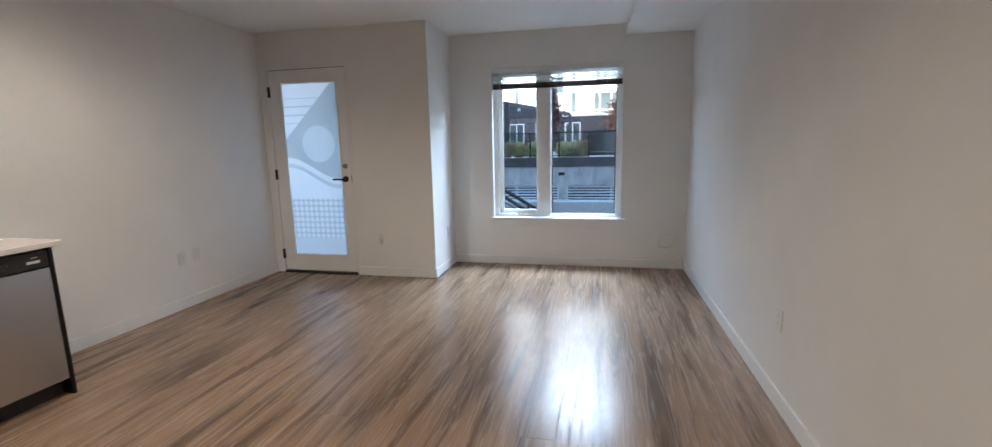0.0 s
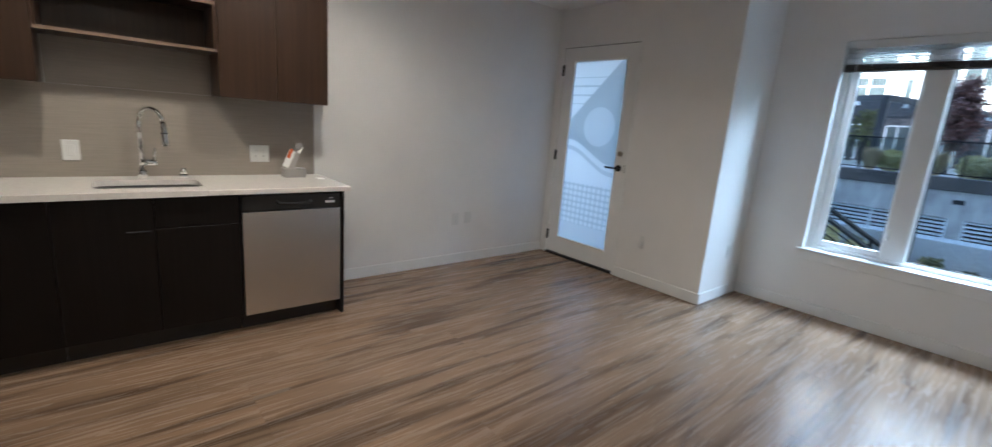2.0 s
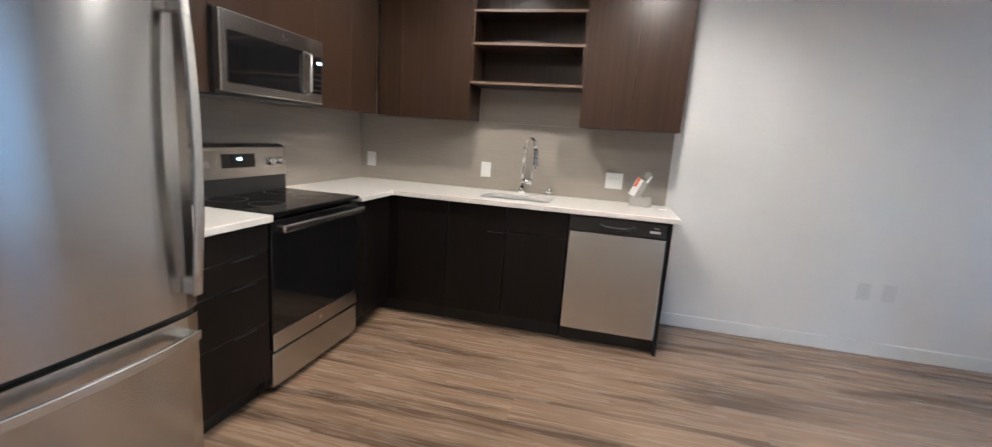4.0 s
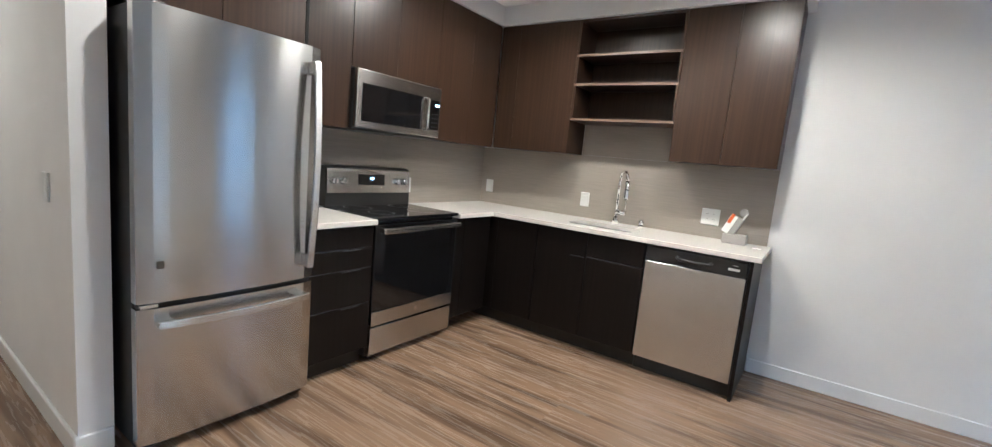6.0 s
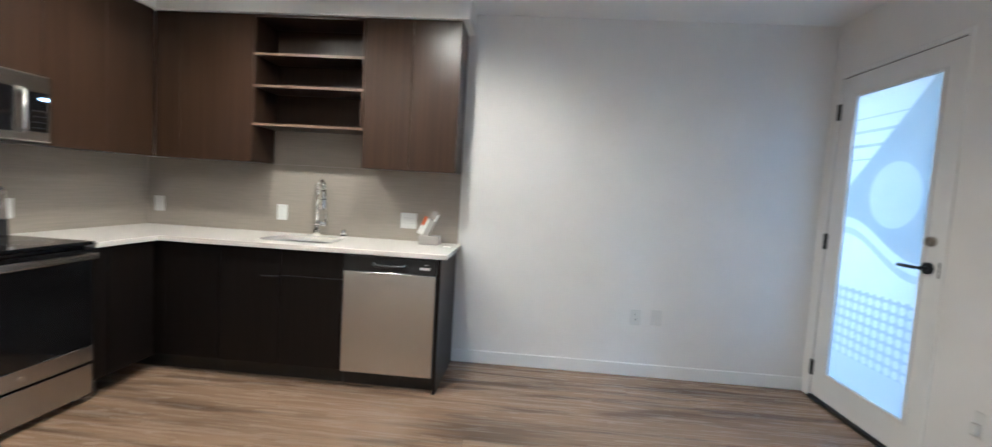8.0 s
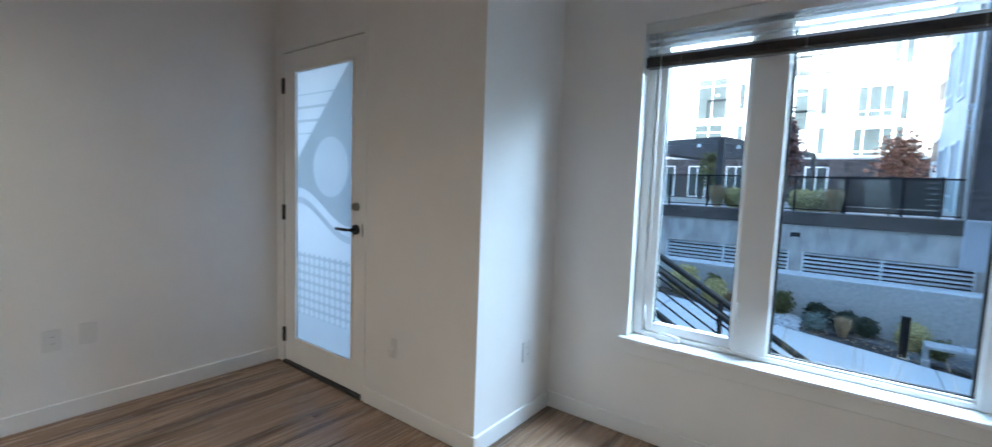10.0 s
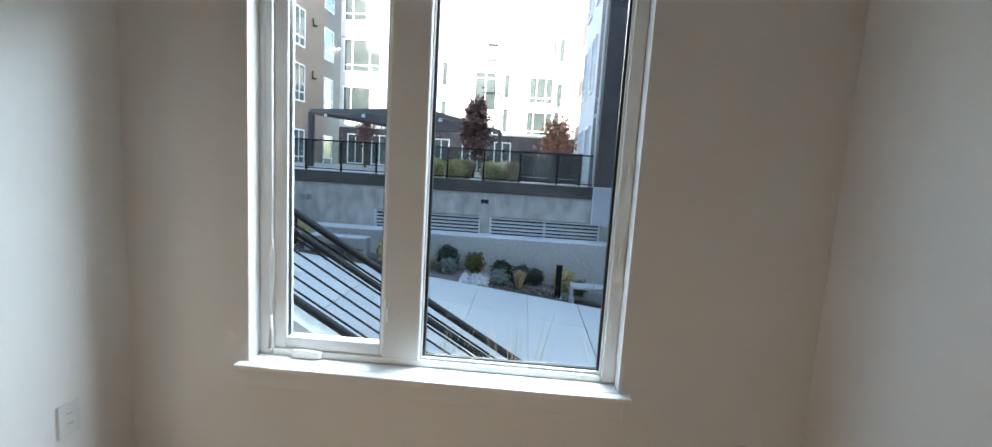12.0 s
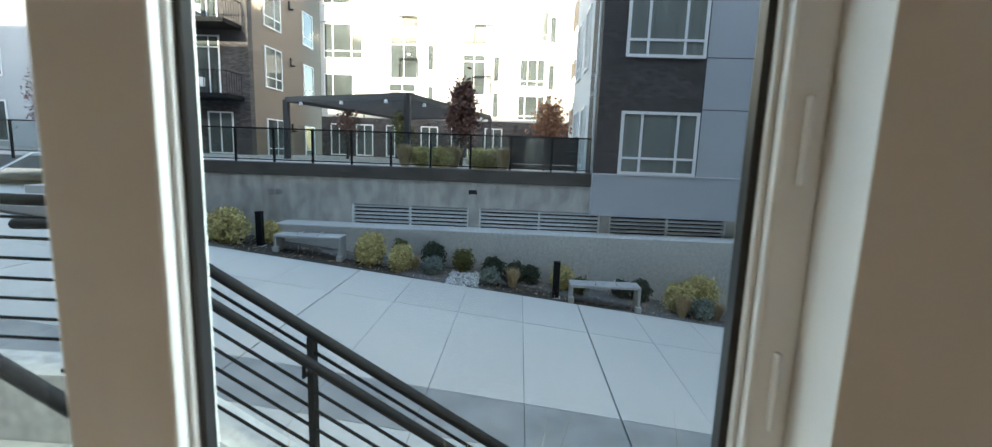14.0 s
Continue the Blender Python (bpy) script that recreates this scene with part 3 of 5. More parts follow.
for a in ((s0 + 0.056, s1 - 0.015, sz0 + 0.05, sz1 - 0.045), (f0 + 0.018, f1 - 0.018, sz0 + 0.018, sz1 - 0.02)):
    pane = part("pane", B(a[0], a[1], GY, GY + 0.005, a[2], a[3]), CLEAR, w, "clear glass")
    pane.visible_shadow = False
part("window_sill", B(WX0 - 0.038, WX1 + 0.045, YW - 0.045, YW, WZ0 - 0.012, WZ0 + 0.012, 0.005, 2), TRIM, w, "white painted sill with horns")
part("window_stool", B(WX0, WX1, YW, FY1, WZ0 - 0.012, WZ0 + 0.012), TRIM, w)
part("apron", B(WX0 - 0.02, WX1 + 0.02, YW - 0.016, YW, WZ0 - 0.085, WZ0 - 0.012, 0.003, 1), TRIM, w)
# crank operator and locks
part("crank_base", B(2.555, 2.675, FY0 - 0.022, FY0 + 0.002, WZ0 + 0.014, WZ0 + 0.042, 0.006, 2), VINYL, w, "white crank cover")
part("crank_handle", tube([(2.57, FY0 - 0.028, WZ0 + 0.047), (2.60, FY0 - 0.034, WZ0 + 0.052), (2.65, FY0 - 0.034, WZ0 + 0.050), (2.67, FY0 - 0.028, WZ0 + 0.044)], 0.007), VINYL, w)
part("lock_lever", tube([(2.935, FY0 - 0.010, 0.74), (2.937, FY0 - 0.024, 0.76), (2.938, FY0 - 0.024, 0.80), (2.938, FY0 - 0.012, 0.83)], 0.007), VINYL, w)
for z in (0.70, 1.02, 1.32):
    part("screen_clip", B(WX1 - 0.028, WX1 - 0.02, FY0 - 0.008, FY0 + 0.002, z, z + 0.10, 0.002, 1), VINYL, w)

# ---- blind ----
bl = thing("window_blind", "white slatted blind drawn up near the window head", "blind", (3.13, YW + 0.03, 2.2))
BY = YW + 0.032
part("headrail", B(WX0 + 0.005, WX1 - 0.005, BY - 0.028, BY + 0.028, WZ1 - 0.05, WZ1 - 0.004, 0.004, 1), SLAT, bl)
part("valance", B(WX0 + 0.004, WX1 - 0.004, BY - 0.036, BY - 0.030, WZ1 - 0.06, WZ1 - 0.003, 0.002, 1), SLAT, bl)
def slat(z, m=SLAT):
    bm = bmesh.new()
    ring = [(-0.025, -0.0025), (0, 0.001), (0.025, -0.0025), (0.025, -0.0045), (0, -0.001), (-0.025, -0.0045)]
    ends = []
    for x in (WX0 + 0.012, WX1 - 0.012):
        ends.append([bm.verts.new((x, BY + y, z + q)) for y, q in ring])
    for k in range(6):
        bm.faces.new((ends[0][k], ends[0][(k + 1) % 6], ends[1][(k + 1) % 6], ends[1][k]))
    bm.faces.new(ends[0][::-1]), bm.faces.new(ends[1])
    return part("slat", bm, m, bl)
for k in range(3):
    slat(2.15 - 0.038 * k)
# stacked slats and rail, coloured dark for their shade against the daylight
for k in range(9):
    slat(2.061 - 0.0042 * k, SHADESLAT)
part("bottom_rail", B(WX0 + 0.012, WX1 - 0.012, BY - 0.026, BY + 0.026, 2.005, 2.021, 0.003, 1), SHADESLAT, bl, "bottom rail with its backlit shade in the colour")
for x in (2.60, 3.13, 3.68):
    for y in (BY - 0.027, BY + 0.027):
        part("ladder_cord", R((x, y, 2.19), (x, y, 2.01), 0.0012, n=5), CORD, bl)
part("tilt_wand", R((2.478, BY - 0.034, 2.19), (2.482, BY - 0.034, 1.32), 0.004, n=8), CLEAR, bl, "clear plastic tilt wand")
part("lift_cord", tube([(2.505, BY - 0.034, 2.19), (2.507, BY - 0.034, 1.2), (2.506, BY - 0.034, 1.05), (2.497, BY - 0.034, 0.99), (2.495, BY - 0.034, 0.88), (2.503, BY - 0.034, 0.75), (2.510, BY - 0.034, 0.88), (2.514, BY - 0.034, 0.99), (2.508, BY - 0.034, 1.05)], 0.0028, 6), CORD, bl, "looped white lift cord")
part("cord_tassel", R((2.503, BY - 0.034, 0.75), (2.503, BY - 0.034, 0.62), 0.004, 0.011, 8), CORD, bl)
part("safety_cord", tube([(WX1 - 0.01, YW - 0.006, 0.90), (WX1 + 0.004, YW - 0.012, 0.72), (WX1 + 0.010, YW - 0.028, WZ0 + 0.016)], 0.0012, 5), CORD, bl)

# ---- ceiling lamps ----
for lx, ly, watts in LAMPS:
    dl = thing("ceiling_light", "round recessed warm white ceiling downlight", "ceiling light", (lx, ly, ZC), "recessed ceiling downlights")
    bm = bmesh.new()
    rings = []
    for r, z in ((0.085, ZC - 0.001), (0.085, ZC - 0.010), (0.066, ZC - 0.012), (0.060, ZC - 0.003)):
        rings.append([bm.verts.new((lx + r * math.cos(k * math.pi / 16), ly + r * math.sin(k * math.pi / 16), z)) for k in range(32)])
    for u, v in zip(rings, rings[1:]):
        for k in range(32):
            bm.faces.new((u[k], u[(k + 1) % 32], v[(k + 1) % 32], v[k]))
    part("trim_ring", bm, PLASTIC, dl)
    part("lens", R((lx, ly, ZC - 0.001), (lx, ly, ZC - 0.004), 0.060, n=32), LENS, dl, "glowing lens")
    data = bpy.data.lights.new("downlight", "SPOT")
    data.energy, data.color, data.spot_size, data.spot_blend, data.shadow_soft_size = watts, WARM, radians(164), 0.6, 0.055
    lamp = new("downlight", data)
    lamp.location = (lx, ly, ZC - 0.03)

# ---- kitchen: base units ----
CT = 0.91       # worktop
FX = 0.615      # fronts of the west run
FYK = 0.50      # fronts of the south run
ZT = CT - 0.032
def base_unit(name, label, x0, x1, y0, y1, fronts, toe, cat="cabinet"):
    u = thing(name, label, cat, ((x0 + x1) / 2, (y0 + y1) / 2, 0), "base units under the worktop")
    part("body", B(x0, x1, y0, y1, 0.105, ZT - 0.002), ESPRESSO, u)
    part("toe_kick", B(*toe, 0.0, 0.105), BLACK, u, "recessed black toe kick")
    for f in fronts:
        p = part(f[0], B(*f[1], 0.0015, 1), ESPRESSO, u)
        if len(f) > 2:
            part("finger_pull", B(*f[2], 0.001, 1), BLACKMETAL, p, "black edge pull")
    return u
g = 0.0016
# west run: corner unit, sink unit
base_unit("corner_cabinet", "espresso corner base cabinet with plain front", 0.02, FX - 0.02, YK + 0.02, 0.93,
          [("front_panel", (FX - 0.018, FX, 0.56, 0.93 - g, 0.11, ZT - 0.006)), ("side_filler", (0.64, 0.97, FYK - 0.02, FYK, 0.11, ZT - 0.006))],
          (0.02, FX - 0.07, YK + 0.02, 0.93))
base_unit("sink_cabinet", "espresso sink base cabinet with two doors", 0.02, FX - 0.02, 0.932, 1.755,
          [("door", (FX - 0.018, FX, 0.932 + g, 1.343 - g, 0.11, ZT - 0.006), (FX, FX + 0.006, 1.22, 1.33, ZT - 0.19, ZT - 0.183)),
           ("door", (FX - 0.018, FX, 1.343 + g, 1.755 - g, 0.11, 0.70)), ("false_drawer", (FX - 0.018, FX, 1.343 + g, 1.755 - g, 0.705, ZT - 0.006))],
          (0.02, FX - 0.07, 0.932, 1.755))
tagged(part("end_panel", B(0.0, FX + 0.01, 2.372, 2.392, 0.0, ZT - 0.001, 0.0015, 1), ESPRESSO), "espresso end panel beside the dishwasher", "end panel")
# south run: drawers between range and refrigerator
dz = [0.11, 0.40, 0.62, 0.745, ZT - 0.006]
base_unit("drawer_cabinet", "espresso four-drawer base cabinet beside the range", 1.842, 2.262, YK + 0.02, FYK - 0.02,
          [("drawer", (1.842 + g, 2.262 - g, FYK - 0.018, FYK, a + g, b - g), (1.93, 2.06, FYK, FYK + 0.006, b - g - 0.010, b - g - 0.004)) for a, b in zip(dz, dz[1:])],
          (1.842, 2.262, YK + 0.02, FYK - 0.07))
base_unit("filler_cabinet", "narrow espresso base cabinet beside the range", 0.98, 1.066, YK + 0.02, FYK - 0.02,
          [("front_panel", (0.975, 1.066 - g, FYK - 0.018, FYK, 0.11, ZT - 0.006))], (0.98, 1.066, YK + 0.02, FYK - 0.07))

# ---- worktop with its sink cut-out ----
SXa, SXb, SYa, SYb = 0.19, 0.50, 1.10, 1.60
wt = thing("worktop", "white quartz worktop with eased edges", "worktop", (0.3, 1.2, ZT))
bm = B(0.002, 0.645, 1.60, 2.43, ZT, CT, 0.003, 1)
box(bm, 0.002, SXa, SYa, SYb, ZT, CT)
box(bm, SXb, 0.645, SYa, SYb, ZT, CT)
box(bm, 0.002, 0.645, YK + 0.002, SYa, ZT, CT)
part("slab", bm, QUARTZ, wt)
part("slab", B(0.645, 1.068, YK + 0.002, 0.53, ZT, CT, 0.002, 1), QUARTZ, wt)
tagged(part("worktop", B(1.838, 2.264, YK + 0.002, 0.53, ZT, CT, 0.003, 1), QUARTZ), "short white quartz worktop between range and refrigerator", "worktop")
sk = thing("sink", "stainless undermount sink bowl set in worktop", "sink", (0.345, 1.35, ZT - 0.2))
def rounded(x0, x1, y0, y1, r, z, bm, n=6):
    vs = []
    for cx, cy, a in ((x1 - r, y1 - r, 0), (x0 + r, y1 - r, 90), (x0 + r, y0 + r, 180), (x1 - r, y0 + r, 270)):
        for k in range(n + 1):
            t = radians(a + 90 * k / n)
            vs.append(bm.verts.new((cx + r * math.cos(t), cy + r * math.sin(t), z)))
    return vs
bm = bmesh.new()
loops = [rounded(SXa - 0.012, SXb + 0.012, SYa - 0.012, SYb + 0.012, 0.07, ZT - 0.002, bm), rounded(SXa + 0.004, SXb - 0.004, SYa + 0.004, SYb - 0.004, 0.07, ZT - 0.003, bm),
         rounded(SXa + 0.01, SXb - 0.01, SYa + 0.01, SYb - 0.01, 0.065, ZT - 0.16, bm), rounded(SXa + 0.05, SXb - 0.05, SYa + 0.05, SYb - 0.05, 0.04, ZT - 0.185, bm)]
for u, v in zip(loops, loops[1:]):
    for k in range(len(u)):
        bm.faces.new((u[k], u[(k + 1) % len(u)], v[(k + 1) % len(u)], v[k])).smooth = True
bm.faces.new(loops[-1])
part("bowl", bm, STEEL, sk)
part("drain", R((0.345, 1.35, ZT - 0.184), (0.345, 1.35, ZT - 0.181), 0.045, n=20), CHROME, sk)
# rounded corners of the cut-out
for cx, cy, qx, qy in ((SXa, SYa, 1, 1), (SXb, SYa, -1, 1), (SXa, SYb, 1, -1), (SXb, SYb, -1, -1)):
    r = 0.06
    pts = [(cx, cy)] + [(cx + qx * (r - r * math.sin(radians(a))), cy + qy * (r - r * math.cos(radians(a)))) for a in range(0, 91, 15)]
    part("slab_corner", prism(pts, ZT, CT - 0.0005), QUARTZ, wt)

fa = thing("faucet", "chrome pull-down kitchen faucet with high arc", "faucet", (0.095, 1.335, CT))
fx, fy = 0.095, 1.335
part("base", R((fx, fy, CT), (fx, fy, CT + 0.05), 0.026, 0.022, 20), CHROME, fa)
ca, sa = math.cos(radians(38)), math.sin(radians(38))   # the spout is swung aside
def swung(r, z):
    return (fx + r * ca, fy + r * sa, CT + z)
arc = [swung(0, 0.05), swung(0, 0.335)] + [swung(0.088 - 0.088 * math.cos(radians(a)), 0.335 + 0.088 * math.sin(radians(a))) for a in range(20, 171, 15)]
part("spout", tube(arc, 0.0125, 14), CHROME, fa)
head = part("spray_head", tube([arc[-1], swung(0.181, 0.30), swung(0.184, 0.225), swung(0.184, 0.21)], [0.014, 0.016, 0.019, 0.016], 14), CHROME, fa)
part("collar", R(swung(0.1815, 0.288), swung(0.182, 0.28), 0.0175, n=16), BLACK, head, "dark ring on the spray head")
part("valve_body", R((fx, fy - 0.005, CT + 0.095), (fx, fy + 0.075, CT + 0.095), 0.019, n=18), CHROME, fa)
part("lever", tube([(fx, fy + 0.066, CT + 0.10), (fx, fy + 0.068, CT + 0.14), (fx + 0.004, fy + 0.070, CT + 0.185)], [0.008, 0.006, 0.005], 10), CHROME, fa)
so = thing("air_gap", "small chrome air gap cap beside faucet", "air gap", (0.10, 1.545, CT))
part("cap", R((0.10, 1.545, CT + 0.018), (0.10, 1.545, CT + 0.06), 0.019, 0.017, 18), CHROME, so)
part("collar", R((0.10, 1.545, CT), (0.10, 1.545, CT + 0.018), 0.023, n=18), CHROME, so)

# ---- backsplash ----
solid("backsplash_west", B(0.0, 0.010, YK + 0.010, 2.40, CT, 1.435), SPLASH, "grey linen-textured backsplash panel", "backsplash")
solid("backsplash_west_upper", B(0.0, 0.009, 0.94, 1.735, 1.436, 1.69), SPLASH, "grey linen-textured backsplash above the sink", "backsplash")
solid("backsplash_south", B(0.010, 2.24, YK, YK + 0.010, CT, 1.46), SPLASH, "grey linen-textured backsplash behind the range", "backsplash")

# ---- wall cabinets ----
UZ0, UZ1, UX, UY = 1.432, 2.452, 0.305, 0.215
def wall_unit(label, x0, x1, y0, y1, z0, z1, doors, name="wall_cabinet"):
    u = thing(name, label, "wall cabinet", ((x0 + x1) / 2, (y0 + y1) / 2, z0), "wall cabinets above the worktop")
    part("body", B(x0, x1, y0, y1, z0 + 0.002, z1, 0.001, 1), WALNUT, u)
    for q in doors:
        part("door", B(*q, 0.0015, 1), WALNUT, u)
    return u
def doors_x(ys, z0, z1, x=UX):
    return [(x - 0.019, x, a + g * 0.6, b - g * 0.6, z0, z1) for a, b in zip(ys, ys[1:])]
def doors_y(xs, z0, z1, y=UY):
    return [(a + g * 0.6, b - g * 0.6, y - 0.019, y, z0, z1) for a, b in zip(xs, xs[1:])]
wall_unit("walnut wall cabinet with two flat doors by the wall end", 0.002, UX - 0.02, 1.737, 2.40, UZ0, UZ1, doors_x((1.737, 2.068, 2.40), UZ0, UZ1))
wall_unit("walnut wall cabinet with flat doors beside open shelves", 0.002, UX - 0.02, 0.2, 0.935, UZ0, UZ1, doors_x((0.218, 0.40, 0.935), UZ0, UZ1))
wall_unit("walnut wall cabinet with two flat doors beside microwave", 0.29, 1.07, YK + 0.002, UY - 0.02, UZ0, UZ1, doors_y((0.325, 0.685, 1.07), UZ0, UZ1))
wall_unit("walnut wall cabinet with two doors above microwave", 1.072, 1.84, YK + 0.002, UY - 0.02, 1.806, UZ1, doors_y((1.072, 1.47, 1.84), 1.806, UZ1))
wall_unit("narrow tall walnut wall cabinet beside refrigerator", 1.842, 2.262, YK + 0.002, UY - 0.02, UZ0, UZ1, doors_y((1.842, 2.262), UZ0, UZ1))
wall_unit("deep walnut cabinet with two doors above refrigerator", 2.286, 3.07, YK + 0.002, 0.40, 1.80, UZ1, doors_y((2.286, 2.678, 3.07), 1.80, UZ1, 0.42))
tagged(part("fridge_panel", B(2.266, 2.283, YK + 0.002, 0.42, 0.0, UZ1, 0.001, 1), ESPRESSO), "dark laminate upright panel beside refrigerator", "side panel")
sh = thing("open_shelf_unit", "open walnut shelf unit with three empty shelves", "shelf", (0.15, 1.33, 1.69))
part("back", B(0.004, 0.016, 0.937, 1.735, 1.69, UZ1), WALNUT, sh)
part("side", B(0.016, UX, 0.937, 0.955, 1.69, UZ1, 0.001, 1), WALNUT, sh)
part("side", B(0.016, UX, 1.717, 1.735, 1.69, UZ1, 0.001, 1), WALNUT, sh)
for z in (1.69, 1.955, 2.175):
    s = part("shelf", B(0.016, UX - 0.004, 0.955, 1.717, z, z + 0.018), WALNUT, sh)
    part("edge_band", B(UX - 0.004, UX + 0.001, 0.940, 1.732, z, z + 0.018, 0.0008, 1), EDGE, s, "lighter edge band")
part("top", B(0.016, UX, 0.955, 1.717, UZ1 - 0.018, UZ1), WALNUT, sh)

# ---- dishwasher ----
dw = thing("dishwasher", "stainless dishwasher with black control strip", "dishwasher", (0.3, 2.065, 0))
y0, y1 = 1.762, 2.368
part("body", B(0.03, FX - 0.03, y0, y1, 0.10, ZT - 0.003), BLACK, dw)
dp = part("door_panel", B(FX - 0.03, FX + 0.012, y0 + 0.003, y1 - 0.003, 0.105, 0.768, 0.005, 2), STEEL_V, dw)
cs = part("control_strip", B(FX - 0.03, FX + 0.012, y0 + 0.003, y1 - 0.003, 0.772, ZT - 0.012, 0.004, 2), BLACK, dw)
part("pocket_handle", tube([(FX + 0.010, 1.96, 0.825), (FX + 0.020, 1.975, 0.812), (FX + 0.022, 2.065, 0.806), (FX + 0.020, 2.155, 0.812), (FX + 0.010, 2.17, 0.825)], 0.011), BLACK, cs)
part("badge", B(FX + 0.012, FX + 0.0135, 2.262, 2.325, 0.803, 0.818, 0.0005, 1), PLASTIC, cs, "small pale maker's badge")
part("label_bar", B(FX + 0.012, FX + 0.013, 2.285, 2.315, 0.833, 0.836), PLASTIC, cs)
part("toe_kick", B(0.05, FX - 0.06, y0, y1, 0.0, 0.10), BLACK, dw)

# ---- range ----
RX0, RX1 = 1.072, 1.834
rg = thing("range", "freestanding electric range with black glass cooktop", "range", (1.45, 0.2, 0))
part("body", B(RX0, RX1, YK + 0.02, 0.46, 0.03, 0.895, 0.003, 1), GREYSIDE, rg)
part("cooktop", B(RX0 - 0.003, RX1 + 0.003, YK + 0.08, 0.515, 0.895, 0.917, 0.006, 2), BLACKGLASS, rg, "black glass cooktop")
for ex, ey, er in ((1.27, 0.33, 0.105), (1.64, 0.33, 0.085), (1.27, 0.09, 0.075), (1.64, 0.09, 0.095)):
    bm = bmesh.new()
    a = [bm.verts.new((ex + er * math.cos(k * math.pi / 18), ey + er * math.sin(k * math.pi / 18), 0.9178)) for k in range(36)]
    b = [bm.verts.new((ex + (er - 0.003) * math.cos(k * math.pi / 18), ey + (er - 0.003) * math.sin(k * math.pi / 18), 0.9178)) for k in range(36)]
    for k in range(36):
        bm.faces.new((a[k], a[(k + 1) % 36], b[(k + 1) % 36], b[k]))
    part("burner_ring", bm, DARKSTEEL, rg, "faint printed burner ring")
door = part("oven_door", B(RX0 + 0.004, RX1 - 0.004, 0.46, 0.505, 0.24, 0.875, 0.005, 2), BLACKGLASS, rg, "black glass oven door")
part("lower_trim", B(RX0 + 0.004, RX1 - 0.004, 0.5055, 0.511, 0.235, 0.325, 0.002, 1), STEEL, door, "stainless strip below the oven glass")
part("badge", R((1.453, 0.511, 0.28), (1.453, 0.5125, 0.28), 0.012, n=20), CHROME, door)
part("handle", B(RX0 + 0.02, RX1 - 0.02, 0.545, 0.568, 0.822, 0.858, 0.008, 2), STEEL, door, "flat stainless bar handle")
for x in (RX0 + 0.045, RX1 - 0.045):
    part("handle_bracket", B(x - 0.018, x + 0.018, 0.503, 0.55, 0.824, 0.856, 0.004, 1), STEEL, door)
part("storage_drawer", B(RX0 + 0.004, RX1 - 0.004, 0.46, 0.505, 0.045, 0.222, 0.005, 2), STEEL, rg, "stainless storage drawer")
for x in (RX0 + 0.05, RX1 - 0.05):
    for y in (0.02, 0.42):
        part("foot", R((x, y, 0), (x, y, 0.03), 0.016), BLACK, rg)
bm = prism([(YK + 0.025, 0.917), (YK + 0.10, 0.917), (YK + 0.085, 1.175), (YK + 0.055, 1.19), (YK + 0.025, 1.19)], RX0 + 0.004, RX1 - 0.004)
bmesh.ops.transform(bm, matrix=Matrix(((0, 0, 1, 0), (1, 0, 0, 0), (0, 1, 0, 0), (0, 0, 0, 1))), verts=bm.verts)
bgd = part("backguard", bm, BLACK, rg)
def on_guard(z, out=0.0):
    return YK + 0.10 - 0.015 * (z - 0.917) / 0.258 + out
bm = bmesh.new()
bmesh.ops.create_cube(bm, size=1, matrix=pose(1.453, on_guard(1.09) + 0.003, 1.09, 3.3, 0, 0) @ Matrix.Diagonal((0.745, 0.008, 0.165, 1)))
panel = part("control_panel", bm, STEEL, rg, "stainless control panel")
bm = bmesh.new()
bmesh.ops.create_cube(bm, size=1, matrix=pose(1.453, on_guard(1.10) + 0.008, 1.10, 3.3, 0, 0) @ Matrix.Diagonal((0.235, 0.003, 0.075, 1)))
part("display", bm, BLACKGLASS, panel, "black display window")
txt = bpy.data.curves.new("clock_digits", "FONT")
txt.body, txt.size, txt.extrude, txt.align_x = "1:00", 0.022, 0.0005, "CENTER"
clock = new("clock_digits", txt)
txt.materials.append(LED)
clock.matrix_basis = pose(1.453, on_guard(1.10) + 0.0105, 1.103, 93.3, 0, 180)
clock.parent = panel
for x in (1.135, 1.215, 1.70, 1.775):
    kn = part("knob", R((x, on_guard(1.09) + 0.006, 1.09), (x, on_guard(1.09) + 0.034, 1.091), 0.024, 0.020, 22), CHROME, rg, "chrome control knob")
    part("grip", B(x - 0.004, x + 0.004, on_guard(1.09) + 0.03, on_guard(1.09) + 0.042, 1.072, 1.11, 0.002, 1), STEEL, kn)

# ---- microwave ----
mw = thing("microwave", "stainless over-the-range microwave oven", "microwave", (1.455, 0.08, 1.43))
mz0, mz1, my = 1.432, 1.802, 0.262
part("body", B(RX0 + 0.002, RX1 - 0.002, YK + 0.012, my - 0.03, mz0, mz1 - 0.001, 0.004, 1), BLACK, mw)
mf = part("door_frame", B(RX0 + 0.002, RX1 - 0.002, my - 0.03, my, mz0 + 0.012, mz1 - 0.002, 0.006, 2), STEEL, mw, "stainless door frame")
part("window", B(1.262, RX1 - 0.045, my, my + 0.004, mz0 + 0.055, mz1 - 0.085, 0.002, 1), BLACKGLASS, mf, "black glass window")
part("window_mesh", B(1.35, RX1 - 0.10, my + 0.004, my + 0.0048, mz0 + 0.10, mz1 - 0.13), BLACKGLASS, mf)
part("control_panel", B(RX0 + 0.02, 1.195, my, my + 0.004, mz0 + 0.065, mz1 - 0.095, 0.002, 1), BLACKGLASS, mf, "black touch control panel")
part("clock", B(1.095, 1.135, my + 0.004, my + 0.0045, mz1 - 0.135, mz1 - 0.122), LED, mf, "lit clock")
